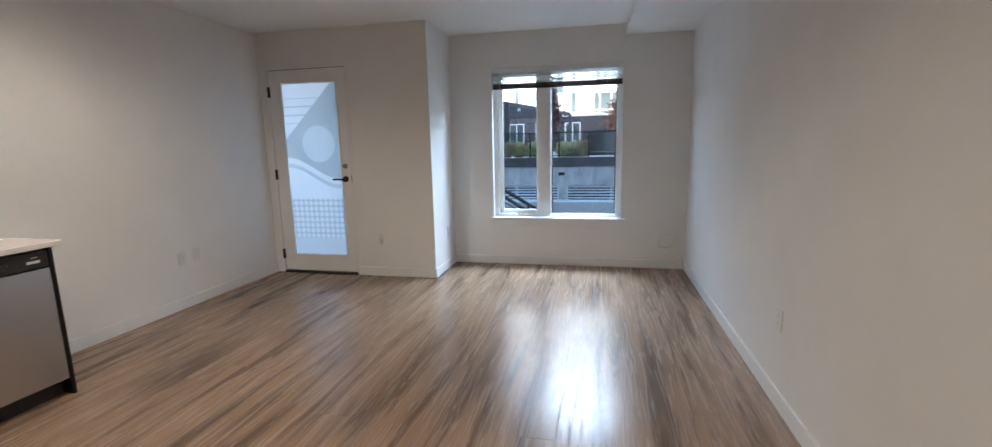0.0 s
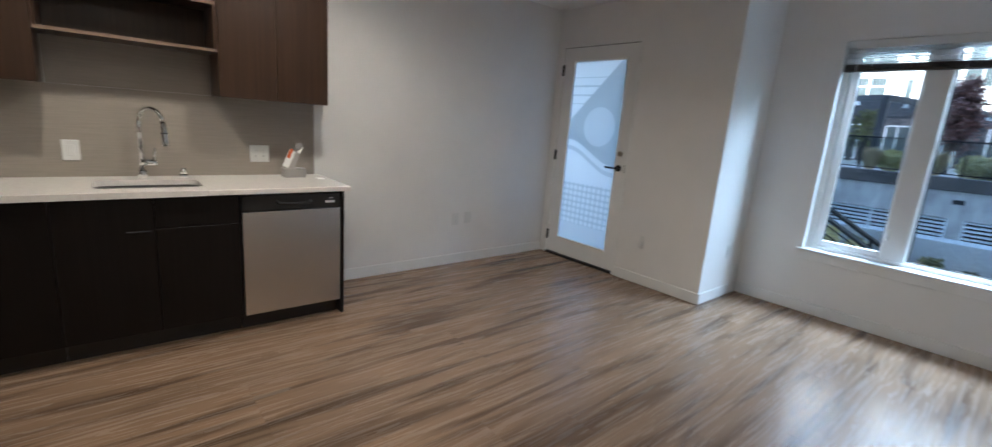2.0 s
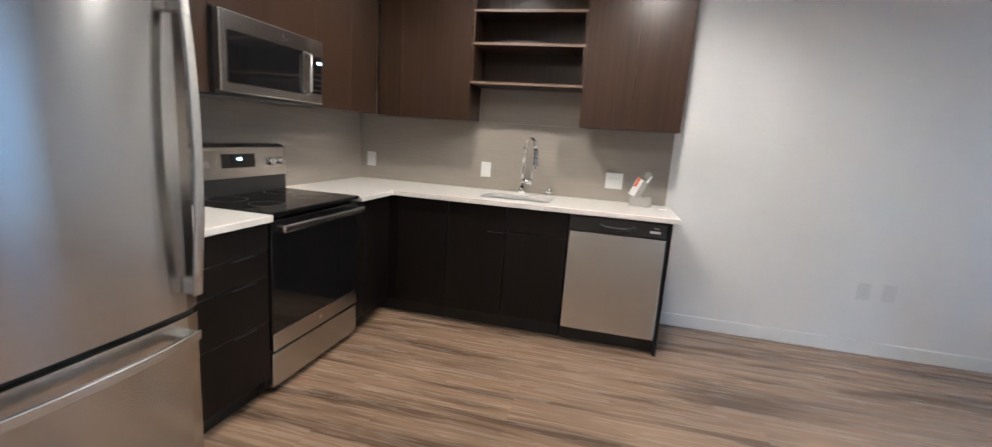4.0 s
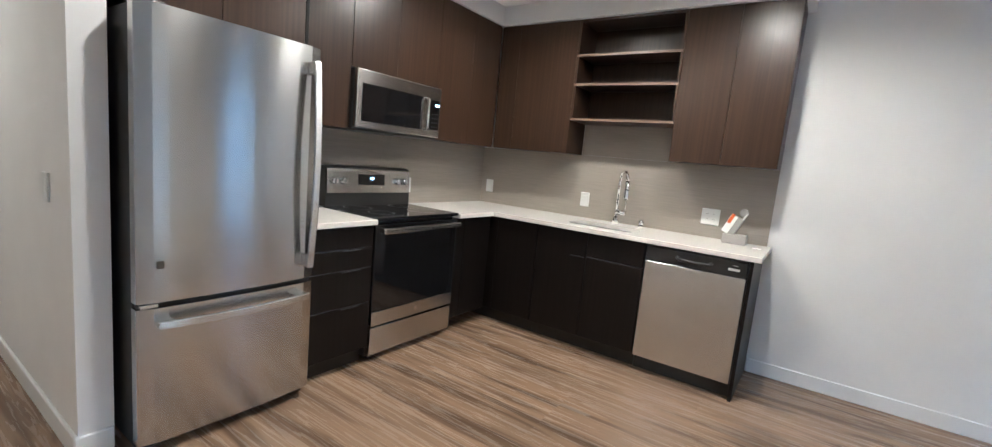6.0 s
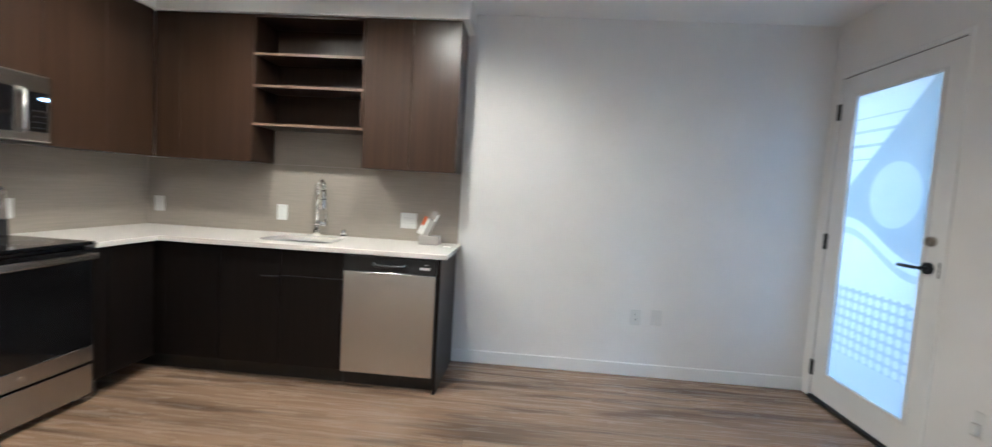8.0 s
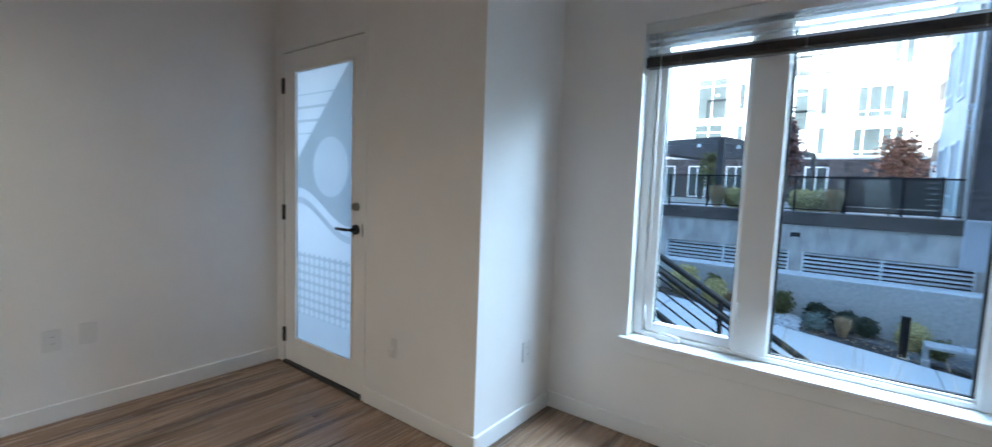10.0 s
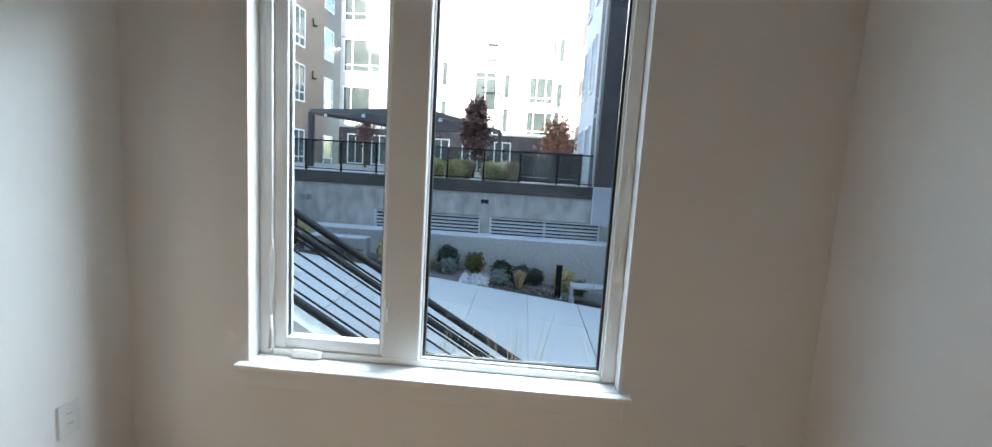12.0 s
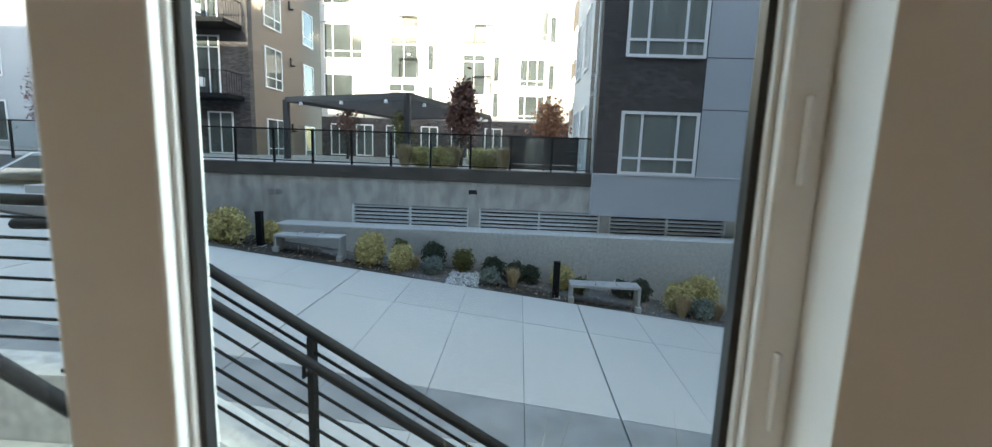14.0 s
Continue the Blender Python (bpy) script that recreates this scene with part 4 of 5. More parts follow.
for r in range(4):
    for c in range(3):
        part("key_mark", B(1.105 + 0.024 * c, 1.117 + 0.024 * c, my + 0.004, my + 0.0044, mz0 + 0.085 + 0.03 * r, mz0 + 0.089 + 0.03 * r), DARKSTEEL, mf)
part("handle", tube([(1.235, my, mz0 + 0.06), (1.235, my + 0.032, mz0 + 0.075), (1.235, my + 0.036, mz0 + 0.17), (1.235, my + 0.032, mz1 - 0.105), (1.235, my, mz1 - 0.09)], 0.013, 12), STEEL, mw, "curved stainless handle")
part("badge", R((1.40, my, mz1 - 0.045), (1.40, my + 0.002, mz1 - 0.045), 0.016, n=20), CHROME, mf)
part("vent_grille", B(RX0 + 0.05, RX1 - 0.05, YK + 0.05, my - 0.06, mz0 - 0.004, mz0), DARKSTEEL, mw)

# ---- refrigerator ----
fr = thing("refrigerator", "stainless bottom-freezer refrigerator, closed", "refrigerator", (2.65, 0.2, 0))
rx0, rx1, rf = 2.298, 3.048, 0.595
part("body", B(rx0 + 0.006, rx1 - 0.006, YK + 0.03, rf - 0.075, 0.03, 1.765, 0.004, 1), GREYSIDE, fr, "dark grey cabinet")
def bowed(x0, x1, z0, z1, y, t, bow=0.014):
    """A door skin that swells gently outward."""
    bm = bmesh.new()
    n = 14
    front, back = [], []
    for k in range(n + 1):
        u = k / n
        x = x0 + (x1 - x0) * u
        e = 1 - (2 * u - 1) ** 2
        edge = 0.012 * max(0, 1 - min(u, 1 - u) / 0.03)
        front.append((x, y + bow * e - edge))
        back.append((x, y - t))
    out = front + back[::-1]
    return prism(out, z0, z1)
fd = part("door", bowed(rx0, rx1, 0.648, 1.772, rf - 0.012, 0.06), STEEL_V, fr, "brushed stainless upper door")
fz = part("freezer_drawer", bowed(rx0, rx1, 0.055, 0.625, rf - 0.012, 0.06), STEEL_V, fr, "brushed stainless freezer drawer")
part("gasket", B(rx0 + 0.01, rx1 - 0.01, rf - 0.08, rf - 0.03, 0.625, 0.648), BLACK, fr)
hx = rx0 + 0.055
def flat_bar(points, across, w, t):
    """A flat curved handle: w wide along across, t thick."""
    bm = bmesh.new()
    pts = [Vector(p) for p in points]
    c = Vector(across)
    rings = []
    for i, p in enumerate(pts):
        d = (pts[min(i + 1, len(pts) - 1)] - pts[max(i - 1, 0)]).normalized()
        n = d.cross(c).normalized()
        e = 0.22
        ring = [(-1, -1 + e), (-1 + e, -1), (1 - e, -1), (1, -1 + e), (1, 1 - e), (1 - e, 1), (-1 + e, 1), (-1, 1 - e)]
        rings.append([bm.verts.new(p + c * (u * w / 2) + n * (v * t / 2)) for u, v in ring])
    for u, v in zip(rings, rings[1:]):
        for k in range(8):
            bm.faces.new((u[k], u[(k + 1) % 8], v[(k + 1) % 8], v[k]))
    bm.faces.new(rings[0][::-1])
    bm.faces.new(rings[-1])
    bmesh.ops.recalc_face_normals(bm, faces=bm.faces)
    return bm
def bow(u):
    return rf + 0.040 + 0.028 * (1 - (2 * u - 1) ** 2)
up_h = part("handle", flat_bar([(hx, bow(k / 12), 0.715 + 0.985 * k / 12) for k in range(13)], (1, 0, 0), 0.034, 0.014), STEEL, fd, "long bowed flat stainless handle")
for z in (0.745, 1.67):
    part("handle_mount", B(hx - 0.015, hx + 0.015, rf - 0.008, rf + 0.046, z - 0.03, z + 0.03, 0.005, 1), STEEL, up_h)
low_h = part("handle", flat_bar([(rx0 + 0.055 + (rx1 - rx0 - 0.11) * k / 12, bow(k / 12), 0.568) for k in range(13)], (0, 0, 1), 0.034, 0.014), STEEL, fz, "bowed flat stainless drawer handle")
for x in (rx0 + 0.085, rx1 - 0.085):
    part("handle_mount", B(x - 0.03, x + 0.03, rf - 0.012, rf + 0.046, 0.553, 0.583, 0.005, 1), STEEL, low_h)
part("badge", B(rx1 - 0.088, rx1 - 0.062, rf - 0.006, rf - 0.002, 0.785, 0.815, 0.003, 1), DARKSTEEL, fd, "small round maker's badge")
part("hinge_cover", B(rx1 - 0.11, rx1 - 0.01, rf - 0.11, rf - 0.03, 1.765, 1.785, 0.006, 2), BLACK, fr)
part("middle_hinge", B(rx1 - 0.07, rx1 - 0.01, rf - 0.03, rf - 0.008, 0.629, 0.644, 0.002, 1), STEEL, fr)
part("kick_grille", B(rx0 + 0.01, rx1 - 0.01, rf - 0.10, rf - 0.07, 0.012, 0.05), BLACK, fr)
for x in (rx0 + 0.06, rx1 - 0.06):
    for y in (0.0, rf - 0.12):
        part("foot", R((x, y, 0), (x, y, 0.035), 0.018), BLACK, fr)

# ---- leaflet holder on the worktop ----
kb = thing("leaflet_holder", "grey card holder with white and orange leaflets", "leaflet holder", (0.14, 2.21, CT))
part("tray", B(0.095, 0.185, 2.135, 2.285, CT, CT + 0.065, 0.004, 1), CARD, kb)
def leaning(x0, x1, ya, yb, z0, z1, lean, m, name, label=""):
    bm = B(-(x1 - x0) / 2, (x1 - x0) / 2, -(yb - ya) / 2, (yb - ya) / 2, 0, z1 - z0, 0.002, 1)
    bmesh.ops.transform(bm, matrix=pose((x0 + x1) / 2, (ya + yb) / 2, z0, lean, 0, 0), verts=bm.verts)
    return part(name, bm, m, kb, label)
leaning(0.10, 0.175, 2.145, 2.195, CT + 0.05, CT + 0.19, -24, CARD, "card_sleeve")
leaning(0.115, 0.17, 2.192, 2.200, CT + 0.08, CT + 0.235, -28, PAPER, "leaflet", "white leaflet")
leaning(0.176, 0.180, 2.12, 2.165, CT + 0.075, CT + 0.205, -24, PAPER, "leaflet")
leaning(0.180, 0.183, 2.15, 2.172, CT + 0.14, CT + 0.21, -24, ORANGE, "leaflet", "orange printed leaflet")
bm = R((0.16, 2.245, CT + 0.22), (0.166, 2.245, CT + 0.22), 0.026, n=20)
part("tag", bm, CARD, kb, "grey rounded tag")

cd = thing("card", "small white card lying on the worktop end", "card", (0.26, 2.36, CT))
part("sheet", B(0.23, 0.29, 2.335, 2.385, CT, CT + 0.004, 0.001, 1), PAPER, cd)

# ---- outlets, switches, small wall fittings ----
def wall_plate(name, label, at, yaw, gangs=1, kind="duplex", m=PLASTIC, wdt=0.078, h=0.118):
    """A plate on a wall; local -y faces the room."""
    p = thing(name, label, "switch" if "switch" in name else "outlet", at)
    p.matrix_basis = pose(*at, 0, 0, yaw)
    def sub(nm, bm, mm, lab=""):
        ob = part(nm, bm, mm, p, lab)
        ob.matrix_parent_inverse = Matrix.Identity(4)
        return ob
    wd = wdt + 0.046 * (gangs - 1)
    sub("cover_plate", B(-wd / 2, wd / 2, -0.008, 0, -h / 2, h / 2, 0.003, 2), m)
    for k in range(gangs):
        cx = 0.046 * (k - (gangs - 1) / 2)
        if kind == "duplex":
            for z in (-0.019, 0.019):
                sub("socket", B(cx - 0.0165, cx + 0.0165, -0.0085, -0.004, z - 0.014, z + 0.014, 0.003, 1), m)
                for q in (-0.006, 0.006):
                    sub("slot", B(cx + q - 0.001, cx + q + 0.001, -0.0088, -0.008, z - 0.002, z + 0.006), BLACK)
        else:
            sub("rocker", B(cx - 0.0165, cx + 0.0165, -0.0095, -0.004, -0.033, 0.033, 0.002, 1), m)
    return p
wall_plate("outlet", "white duplex outlet on the plain wall", (0.0, 3.765, 0.45), 90)
wall_plate("outlet", "white duplex outlet on the plain wall", (0.0, 3.917, 0.458), 90, kind="rocker")
wall_plate("outlet", "white outlet on the grey backsplash", (0.010, 1.017, 1.066), 90, kind="rocker")
wall_plate("outlet", "white outlet on the grey backsplash", (0.010, 0.012, 1.075), 90, kind="rocker")
wall_plate("outlet", "wide white outlet plate on the grey backsplash", (0.010, 2.015, 1.062), 90, gangs=2)
wall_plate("outlet", "white outlet behind the range", (1.02, YK + 0.010, 1.06), 180, kind="rocker")
wall_plate("outlet", "white outlet on the bay's side wall", (XC, 5.452, 0.42), 90)
wall_plate("outlet", "white duplex outlet on the long wall", (X1, 3.0, 0.46), -90)
wall_plate("light_switch", "white rocker light switch on hall wall", (XH, 0.10, 1.05), 90, kind="rocker")
ds = thing("door_stop", "pale plug-in fitting on the wall beside door", "wall fitting", (1.315, YD, 0.40))
part("plate", B(1.290, 1.340, YD - 0.006, YD, 0.345, 0.465, 0.003, 2), PLASTIC, ds)
part("plug", B(1.297, 1.333, YD - 0.035, YD - 0.006, 0.36, 0.415, 0.008, 3), PLASTIC, ds)
vc = thing("vent_cover", "round white vent cover low on the wall", "vent cover", (4.335, YW, 0.31))
part("disc", R((4.335, YW, 0.31), (4.335, YW - 0.010, 0.31), 0.088, 0.084, 40), TRIM, vc)
part("rim", R((4.335, YW - 0.010, 0.31), (4.335, YW - 0.014, 0.31), 0.070, 0.066, 40), TRIM, vc)

# ---- own building around the flat: unseen mass, sized to keep sun off the courtyard ----
ob = thing("apartment_block", "unseen storeys of the same apartment building, sized to shade the courtyard", "building", (0, 0, -1.76), kind="structure")
part("upper_storeys", B(-70, 70, -12, 5.97, 2.76, 15.2), BRICKD, ob)
part("footing", B(-70, 70, -12, 5.97, -2.9, -0.13), CWALL, ob)
part("wing", B(-70, -0.16, -12, 5.97, -0.13, 2.76), BRICKD, ob)
part("wing", B(4.69, 70, -12, 5.97, -0.13, 2.76), BRICKD, ob)
part("rear_wing", B(-0.16, 4.69, -12, -3.42, -0.13, 2.76), BRICKD, ob)

# ---- ground, paving ----
def gz(x):
    """The paving falls from west to east."""
    return -1.256 - 0.1135 * max(-9.0, min(x, 9.0))
def sloped(bm):
    for v in bm.verts:
        v.co.z += gz(v.co.x)
    return bm
def slope_box(x0, x1, y0, y1, z0, z1):
    return sloped(prism([(x0, y0), (x1, y0), (x1, y1), (x0, y1)], z0, z1))
solid("ground", B(-400, 400, -400, 600, -3.2, -2.9), JOINT, "ground sheet under the courtyard paving", "ground")
pav = thing("pavement", "pale concrete courtyard paving in large slabs", "pavement", (2, 10, -1.5), kind="structure")
part("bedding", slope_box(-9, 9, 5.98, 16.6, -0.5, -0.03), JOINT, pav, "dark sand in the joints")
part("bedding", B(9, 20, 5.98, 16.6, -2.9, -2.31), JOINT, pav)
part("bedding", B(-30, -9, 5.98, 16.6, -2.9, -0.26), CONC, pav)
for k in range(-9, 6):
    xa = 2.49 + 1.19 * k
    for y0, y1, m in ((13.37, 15.0, CONC), (10.57, 13.37, CONC), (9.65, 10.57, CONCD), (7.42, 9.65, CONC)):
        ja, jb = (0.012 if k % 4 == 2 else 0.004), (0.012 if k % 4 == 1 else 0.004)
        part("paving_slab", slope_box(xa + ja, xa + 1.19 - jb, y0 + 0.006, y1 - 0.006, -0.08, 0.0), m, pav)

# ---- planting bed, walls ----
bed = prism([(-9, 15.02), (9, 15.02), (9, 16.6), (-9, 16.6)], -0.06, -0.03)
bmesh.ops.subdivide_edges(bed, edges=bed.edges, cuts=9, use_grid_fill=True)
sloped(bed)
for v in bed.verts:
    v.co.z += 0.04 * noise.noise(v.co * 1.7)
tagged(part("planting_bed", bed, SOIL), "dark mulch planting bed beside the paving", "planting bed", kind="structure")
WYL = 17.2
pw = solid("planter_wall", B(-2.6, 16, 16.5, WYL, -2.6, -0.57, 0.02, 1), CWALL2, "low cast concrete planter wall", "wall")
rw = thing("retaining_wall", "tall stained cast concrete retaining wall", "wall", (0, WYL, -1.7), kind="structure")
bm = B(-6.0, -0.87, WYL, WYL + 0.4, -2.9, 0.60)
box(bm, -0.87, 9.2, WYL, WYL + 0.4, -0.08, 0.60)
box(bm, -0.87, 9.2, WYL, WYL + 0.4, -2.9, -0.66)
for a, b in ((2.22, 2.50), (5.62, 5.86), (8.8, 9.2)):
    box(bm, a, b, WYL, WYL + 0.4, -0.66, -0.08)
part("wall_body", bm, CWALL, rw)
part("cap", B(-6.0, 5.4, WYL - 0.04, WYL + 0.42, 0.60, 0.93, 0.015, 1), CAPM, rw, "dark weathered edge band")
# no hole is cut: a near-black block gives the drain opening's shade
drain_block = part("drain_shade", B(2.21, 2.43, WYL - 0.006, WYL + 0.1, 0.27, 0.40, 0.004, 1), DARKVOID, rw, "small dark block for the shade in a drain opening")
part("drain_spout", B(2.25, 2.40, WYL - 0.05, WYL + 0.02, 0.25, 0.29, 0.004, 1), CWALL, rw)
for x in (-6.0, -3.1, -2.9):
    part("junction_box", B(x, x + 0.17, WYL - 0.03, WYL, 0.10, 0.24, 0.01, 1), CONCD, rw)
for a, b in ((-0.87, 2.22), (2.50, 5.62), (5.86, 8.8)):
    lv = thing("louvre_grille", "pale metal louvre grille set in concrete wall", "louvre grille", ((a + b) / 2, WYL, -0.66), "louvre grilles in the wall")
    part("duct", B(a, b, WYL + 0.30, WYL + 0.34, -0.66, -0.08), DARKVOID, lv)
    for q in ((a, a + 0.04), ((a + b) / 2 - 0.025, (a + b) / 2 + 0.025), (b - 0.04, b)):
        part("upright", B(q[0], q[1], WYL + 0.02, WYL + 0.10, -0.658, -0.082), LOUV, lv)
    for k in range(6):
        z = -0.62 + 0.1 * k
        bm = bmesh.new()
        bmesh.ops.create_cube(bm, size=1, matrix=pose((a + b) / 2, WYL + 0.08, z, 14, 0, 0) @ Matrix.Diagonal((b - a - 0.02, 0.085, 0.034, 1)))
        part("slat", bm, LOUV, lv)

# ---- railing along the terrace ----
solid("terrace", B(-60, 60, WYL + 0.4, 90, 0.5, 0.86), CONCD, "upper terrace paving behind the wall", "terrace")
rl = thing("terrace_railing", "dark steel railing with glass panels on wall", "railing", (0, WYL + 0.1, 0.93))
part("top_rail", B(-14, 5.35, WYL + 0.09, WYL + 0.13, 1.78, 1.82), RAILM, rl)
part("bottom_rail", B(-14, 5.35, WYL + 0.095, WYL + 0.125, 0.98, 1.01), RAILM, rl)
x = -13.4
while x < 5.3:
    part("post", B(x, x + 0.05, WYL + 0.085, WYL + 0.135, 0.78, 1.80), RAILM, rl)
    p = part("pane", B(x + 0.06, min(x + 1.03, 5.32), WYL + 0.105, WYL + 0.113, 1.02, 1.77), CLEAR_FAR, rl, "smoked glass panel")
    p.visible_shadow = False
    x += 1.04

# ---- leaves ----
def leaf_cloud(n, size, shape, seed):
    """Many small folded leaves at places that shape gives."""
    r = random.Random(seed)
    vs, fs = [], []
    for _ in range(n):
        c = Vector(shape(r))
        q = Euler((r.uniform(0, 6.3), r.uniform(0, 6.3), r.uniform(0, 6.3))).to_matrix()
        s = size * r.uniform(0.6, 1.4)
        k = len(vs)
        vs += [tuple(c + q @ Vector(p) * s) for p in ((0, -1, 0), (0.5, 0, 0.15), (0, 1, 0), (-0.5, 0, 0.15))]
        fs.append((k, k + 1, k + 2, k + 3))
    return vs, fs
def cloud_part(name, cloud, m, parent, label=""):
    me = bpy.data.meshes.new(name)
    me.from_pydata(*[cloud[0], [], cloud[1]])
    me.materials.append(m)
    ob = new(name, me)
    ob.parent = parent
    if label:
        ob["label"] = label
    return ob
def mound(rx, rz, lumps, seed):
    """Places inside an uneven mound made of several lumps."""
    r0 = random.Random(seed)
    cs = [(r0.uniform(-0.32, 0.32) * rx, r0.uniform(-0.32, 0.32) * rx, r0.uniform(0.38, 0.62) * rz, r0.uniform(0.62, 0.8)) for _ in range(lumps)]
    def at(r):
        cx, cy, cz, k = r.choice(cs)
        v = Vector((r.gauss(0, 1), r.gauss(0, 1), r.gauss(0, 1))).normalized() * r.uniform(0.55, 1.0)
        return (cx + v.x * rx * k, cy + v.y * rx * k, max(0.01, cz + v.z * rz * k * 0.7))
    return at
def shrub_proto(m, label, seed, rx=0.30, rz=0.5, n=900, size=0.035):
    s = thing("shrub", label, "shrub", (0, 0, 0), "shrubs in the planting bed")
    st = bmesh.new()
    r = random.Random(seed)
    for _ in range(6):
        rod(st, (r.uniform(-0.03, 0.03), r.uniform(-0.03, 0.03), -0.03), (r.uniform(-0.6, 0.6) * rx, r.uniform(-0.6, 0.6) * rx, rz * 0.7), 0.008, 0.003, 5)
    part("stems", st, BARK, s)
    cloud_part("foliage", leaf_cloud(n, size, mound(rx, rz, 9, seed), seed + 1), m, s)
    return s
def grass_proto(m, label, seed, h=0.4, spread=0.25, n=260, name="grass_clump", width=0.006):
    s = thing(name, label, "ornamental grass", (0, 0, 0), "grass clumps outside")
    r = random.Random(seed)
    vs, fs = [], []
    for _ in range(n):
        a, t = r.uniform(0, 6.3), r.uniform(0.2, 1)
        bx, by = 0.05 * math.cos(a), 0.05 * math.sin(a)
        tx, ty, hh = spread * t * math.cos(a), spread * t * math.sin(a), h * r.uniform(0.6, 1.1)
        k = len(vs)
        px, py = -math.sin(a) * width, math.cos(a) * width
        vs += [(bx - px, by - py, -0.02), (bx + px, by + py, -0.02), ((bx + tx) / 2 + px, (by + ty) / 2 + py, hh * 0.7), ((bx + tx) / 2 - px, (by + ty) / 2 - py, hh * 0.7), (tx, ty, hh)]
        fs += [(k, k + 1, k + 2, k + 3), (k + 3, k + 2, k + 4)]
    cloud_part("blades", (vs, fs), m, s)
    return s
protos = {
    "y": shrub_proto(LEAF_YELLOW, "yellow-green rounded shrub on dark mulch", 11, 0.36, 0.60, 2600, 0.034),
    "g": shrub_proto(LEAF_GREEN, "dark green rounded shrub on dark mulch", 12, 0.27, 0.44, 1800, 0.028),
    "b": shrub_proto(LEAF_BLUE, "grey-blue low shrub on dark mulch", 13, 0.27, 0.36, 1400, 0.032),
    "o": shrub_proto(LEAF_OLIVE, "olive upright shrub on dark mulch", 14, 0.2, 0.40, 1300, 0.026),
    "t": grass_proto(LEAF_TAN, "dry tan grass clump on dark mulch", 15, 0.36, 0.22, 420),
}

PLANTS = [("y", -3.22, 15.67, 0.82), ("y", -3.75, 15.62, 0.62), ("y", -2.6, 16.2, 0.52), ("y", 0.14, 15.63, 0.68), ("y", 0.87, 15.56, 0.56), ("g", -0.2, 16.2, 0.42),
          ("o", 0.69, 16.2, 0.42), ("t", 1.12, 15.85, 0.33), ("g", 1.46, 16.2, 0.57), ("b", 1.57, 15.75, 0.48), ("o", 2.25, 16.25, 0.50), ("g", 2.98, 16.2, 0.53),
          ("b", 2.94, 15.6, 0.48), ("t", 3.45, 15.6, 0.40), ("g", 3.52, 16.1, 0.50), ("g", 3.84, 16.25, 0.44), ("y", 4.6, 16.2, 0.60), ("o", 5.05, 15.9, 0.36),
          ("g", 6.02, 16.2, 0.44), ("g", 6.5, 16.2, 0.50), ("y", 7.3, 15.8, 0.66), ("y", 7.85, 16.1, 0.75), ("t", 7.25, 15.4, 0.45), ("b", 7.7, 15.45, 0.5), ("t", 8.1, 15.6, 0.4)]
WIDE = {"y": 0.58, "g": 0.44, "b": 0.44, "o": 0.33, "t": 0.36}
rng = random.Random(7)
used = set()
for key, x, y, wide in PLANTS:
    k = wide / WIDE[key]
    m = pose(x, y, gz(x) - 0.03, 0, 0, rng.uniform(0, 360))
    if key in used:
        ob = copy_thing(protos[key], m)
    else:
        ob = protos[key]
        ob.matrix_basis = m
        used.add(key)
    ob.scale = (k, k, k * rng.uniform(0.9, 1.15))
r = random.Random(21)
bm = bmesh.new()
for _ in range(420):
    x, y, s = r.uniform(1.97, 2.68), r.uniform(15.03, 16.4), r.uniform(0.02, 0.045)
    bmesh.ops.create_icosphere(bm, subdivisions=1, radius=s, matrix=pose(x, y, gz(x) - 0.02 + s * 0.4, r.uniform(0, 90), 0, r.uniform(0, 360)) @ Matrix.Diagonal((1, r.uniform(0.6, 1), 0.6, 1)))
tagged(part("pebble_strip", bm, PEBBLE), "strip of pale rounded pebbles across the bed", "pebbles", kind="stuff")
r = random.Random(22)
vs, fs = [], []
for _ in range(1300):
    x, y = r.uniform(-6, 9), r.uniform(15.03, 16.4)
    a, s, k = r.uniform(0, 6.3), r.uniform(0.015, 0.035), len(vs)
    z = gz(x) + 0.025
    vs += [(x + s * math.cos(a), y + s * math.sin(a), z), (x - s * math.sin(a) * 0.6, y + s * math.cos(a) * 0.6, z + 0.01), (x - s * math.cos(a), y - s * math.sin(a), z), (x + s * math.sin(a) * 0.6, y - s * math.cos(a) * 0.6, z + 0.008)]
    fs.append((k, k + 1, k + 2, k + 3))
litter_mesh = bpy.data.meshes.new("leaf_litter")
litter_mesh.from_pydata(vs, [], fs)
litter_mesh.materials.append(LEAF_TAN)
tagged(new("leaf_litter", litter_mesh), "fallen dry leaves scattered over the mulch", "fallen leaves", kind="stuff")

# ---- benches, bollards ----
def bench(x0, x1, y):
    z = gz((x0 + x1) / 2)
    b = thing("bench", "pale grey backless bench with armrest bars", "bench", ((x0 + x1) / 2, y, z), "courtyard benches")
    part("seat", B(x0, x1, y - 0.22, y + 0.22, z + 0.40, z + 0.46, 0.01, 1), BENCHM, b)
    for x in (x0, x1 - 0.06):
        part("leg", B(x, x + 0.06, y - 0.20, y + 0.20, gz(x) - 0.06, z + 0.40, 0.006, 1), BENCHM, b)
        part("foot_block", B(x - 0.03, x + 0.09, y - 0.23, y - 0.09, gz(x) - 0.08, gz(x) + 0.10, 0.01, 1), CWALL2, b)
    for u in (0.36, 0.66):
        x = x0 + (x1 - x0) * u
        part("armrest", tube([(x, y - 0.18, z + 0.46), (x, y - 0.16, z + 0.50), (x, y + 0.16, z + 0.50), (x, y + 0.18, z + 0.46)], 0.014, 6), BENCHM, b)
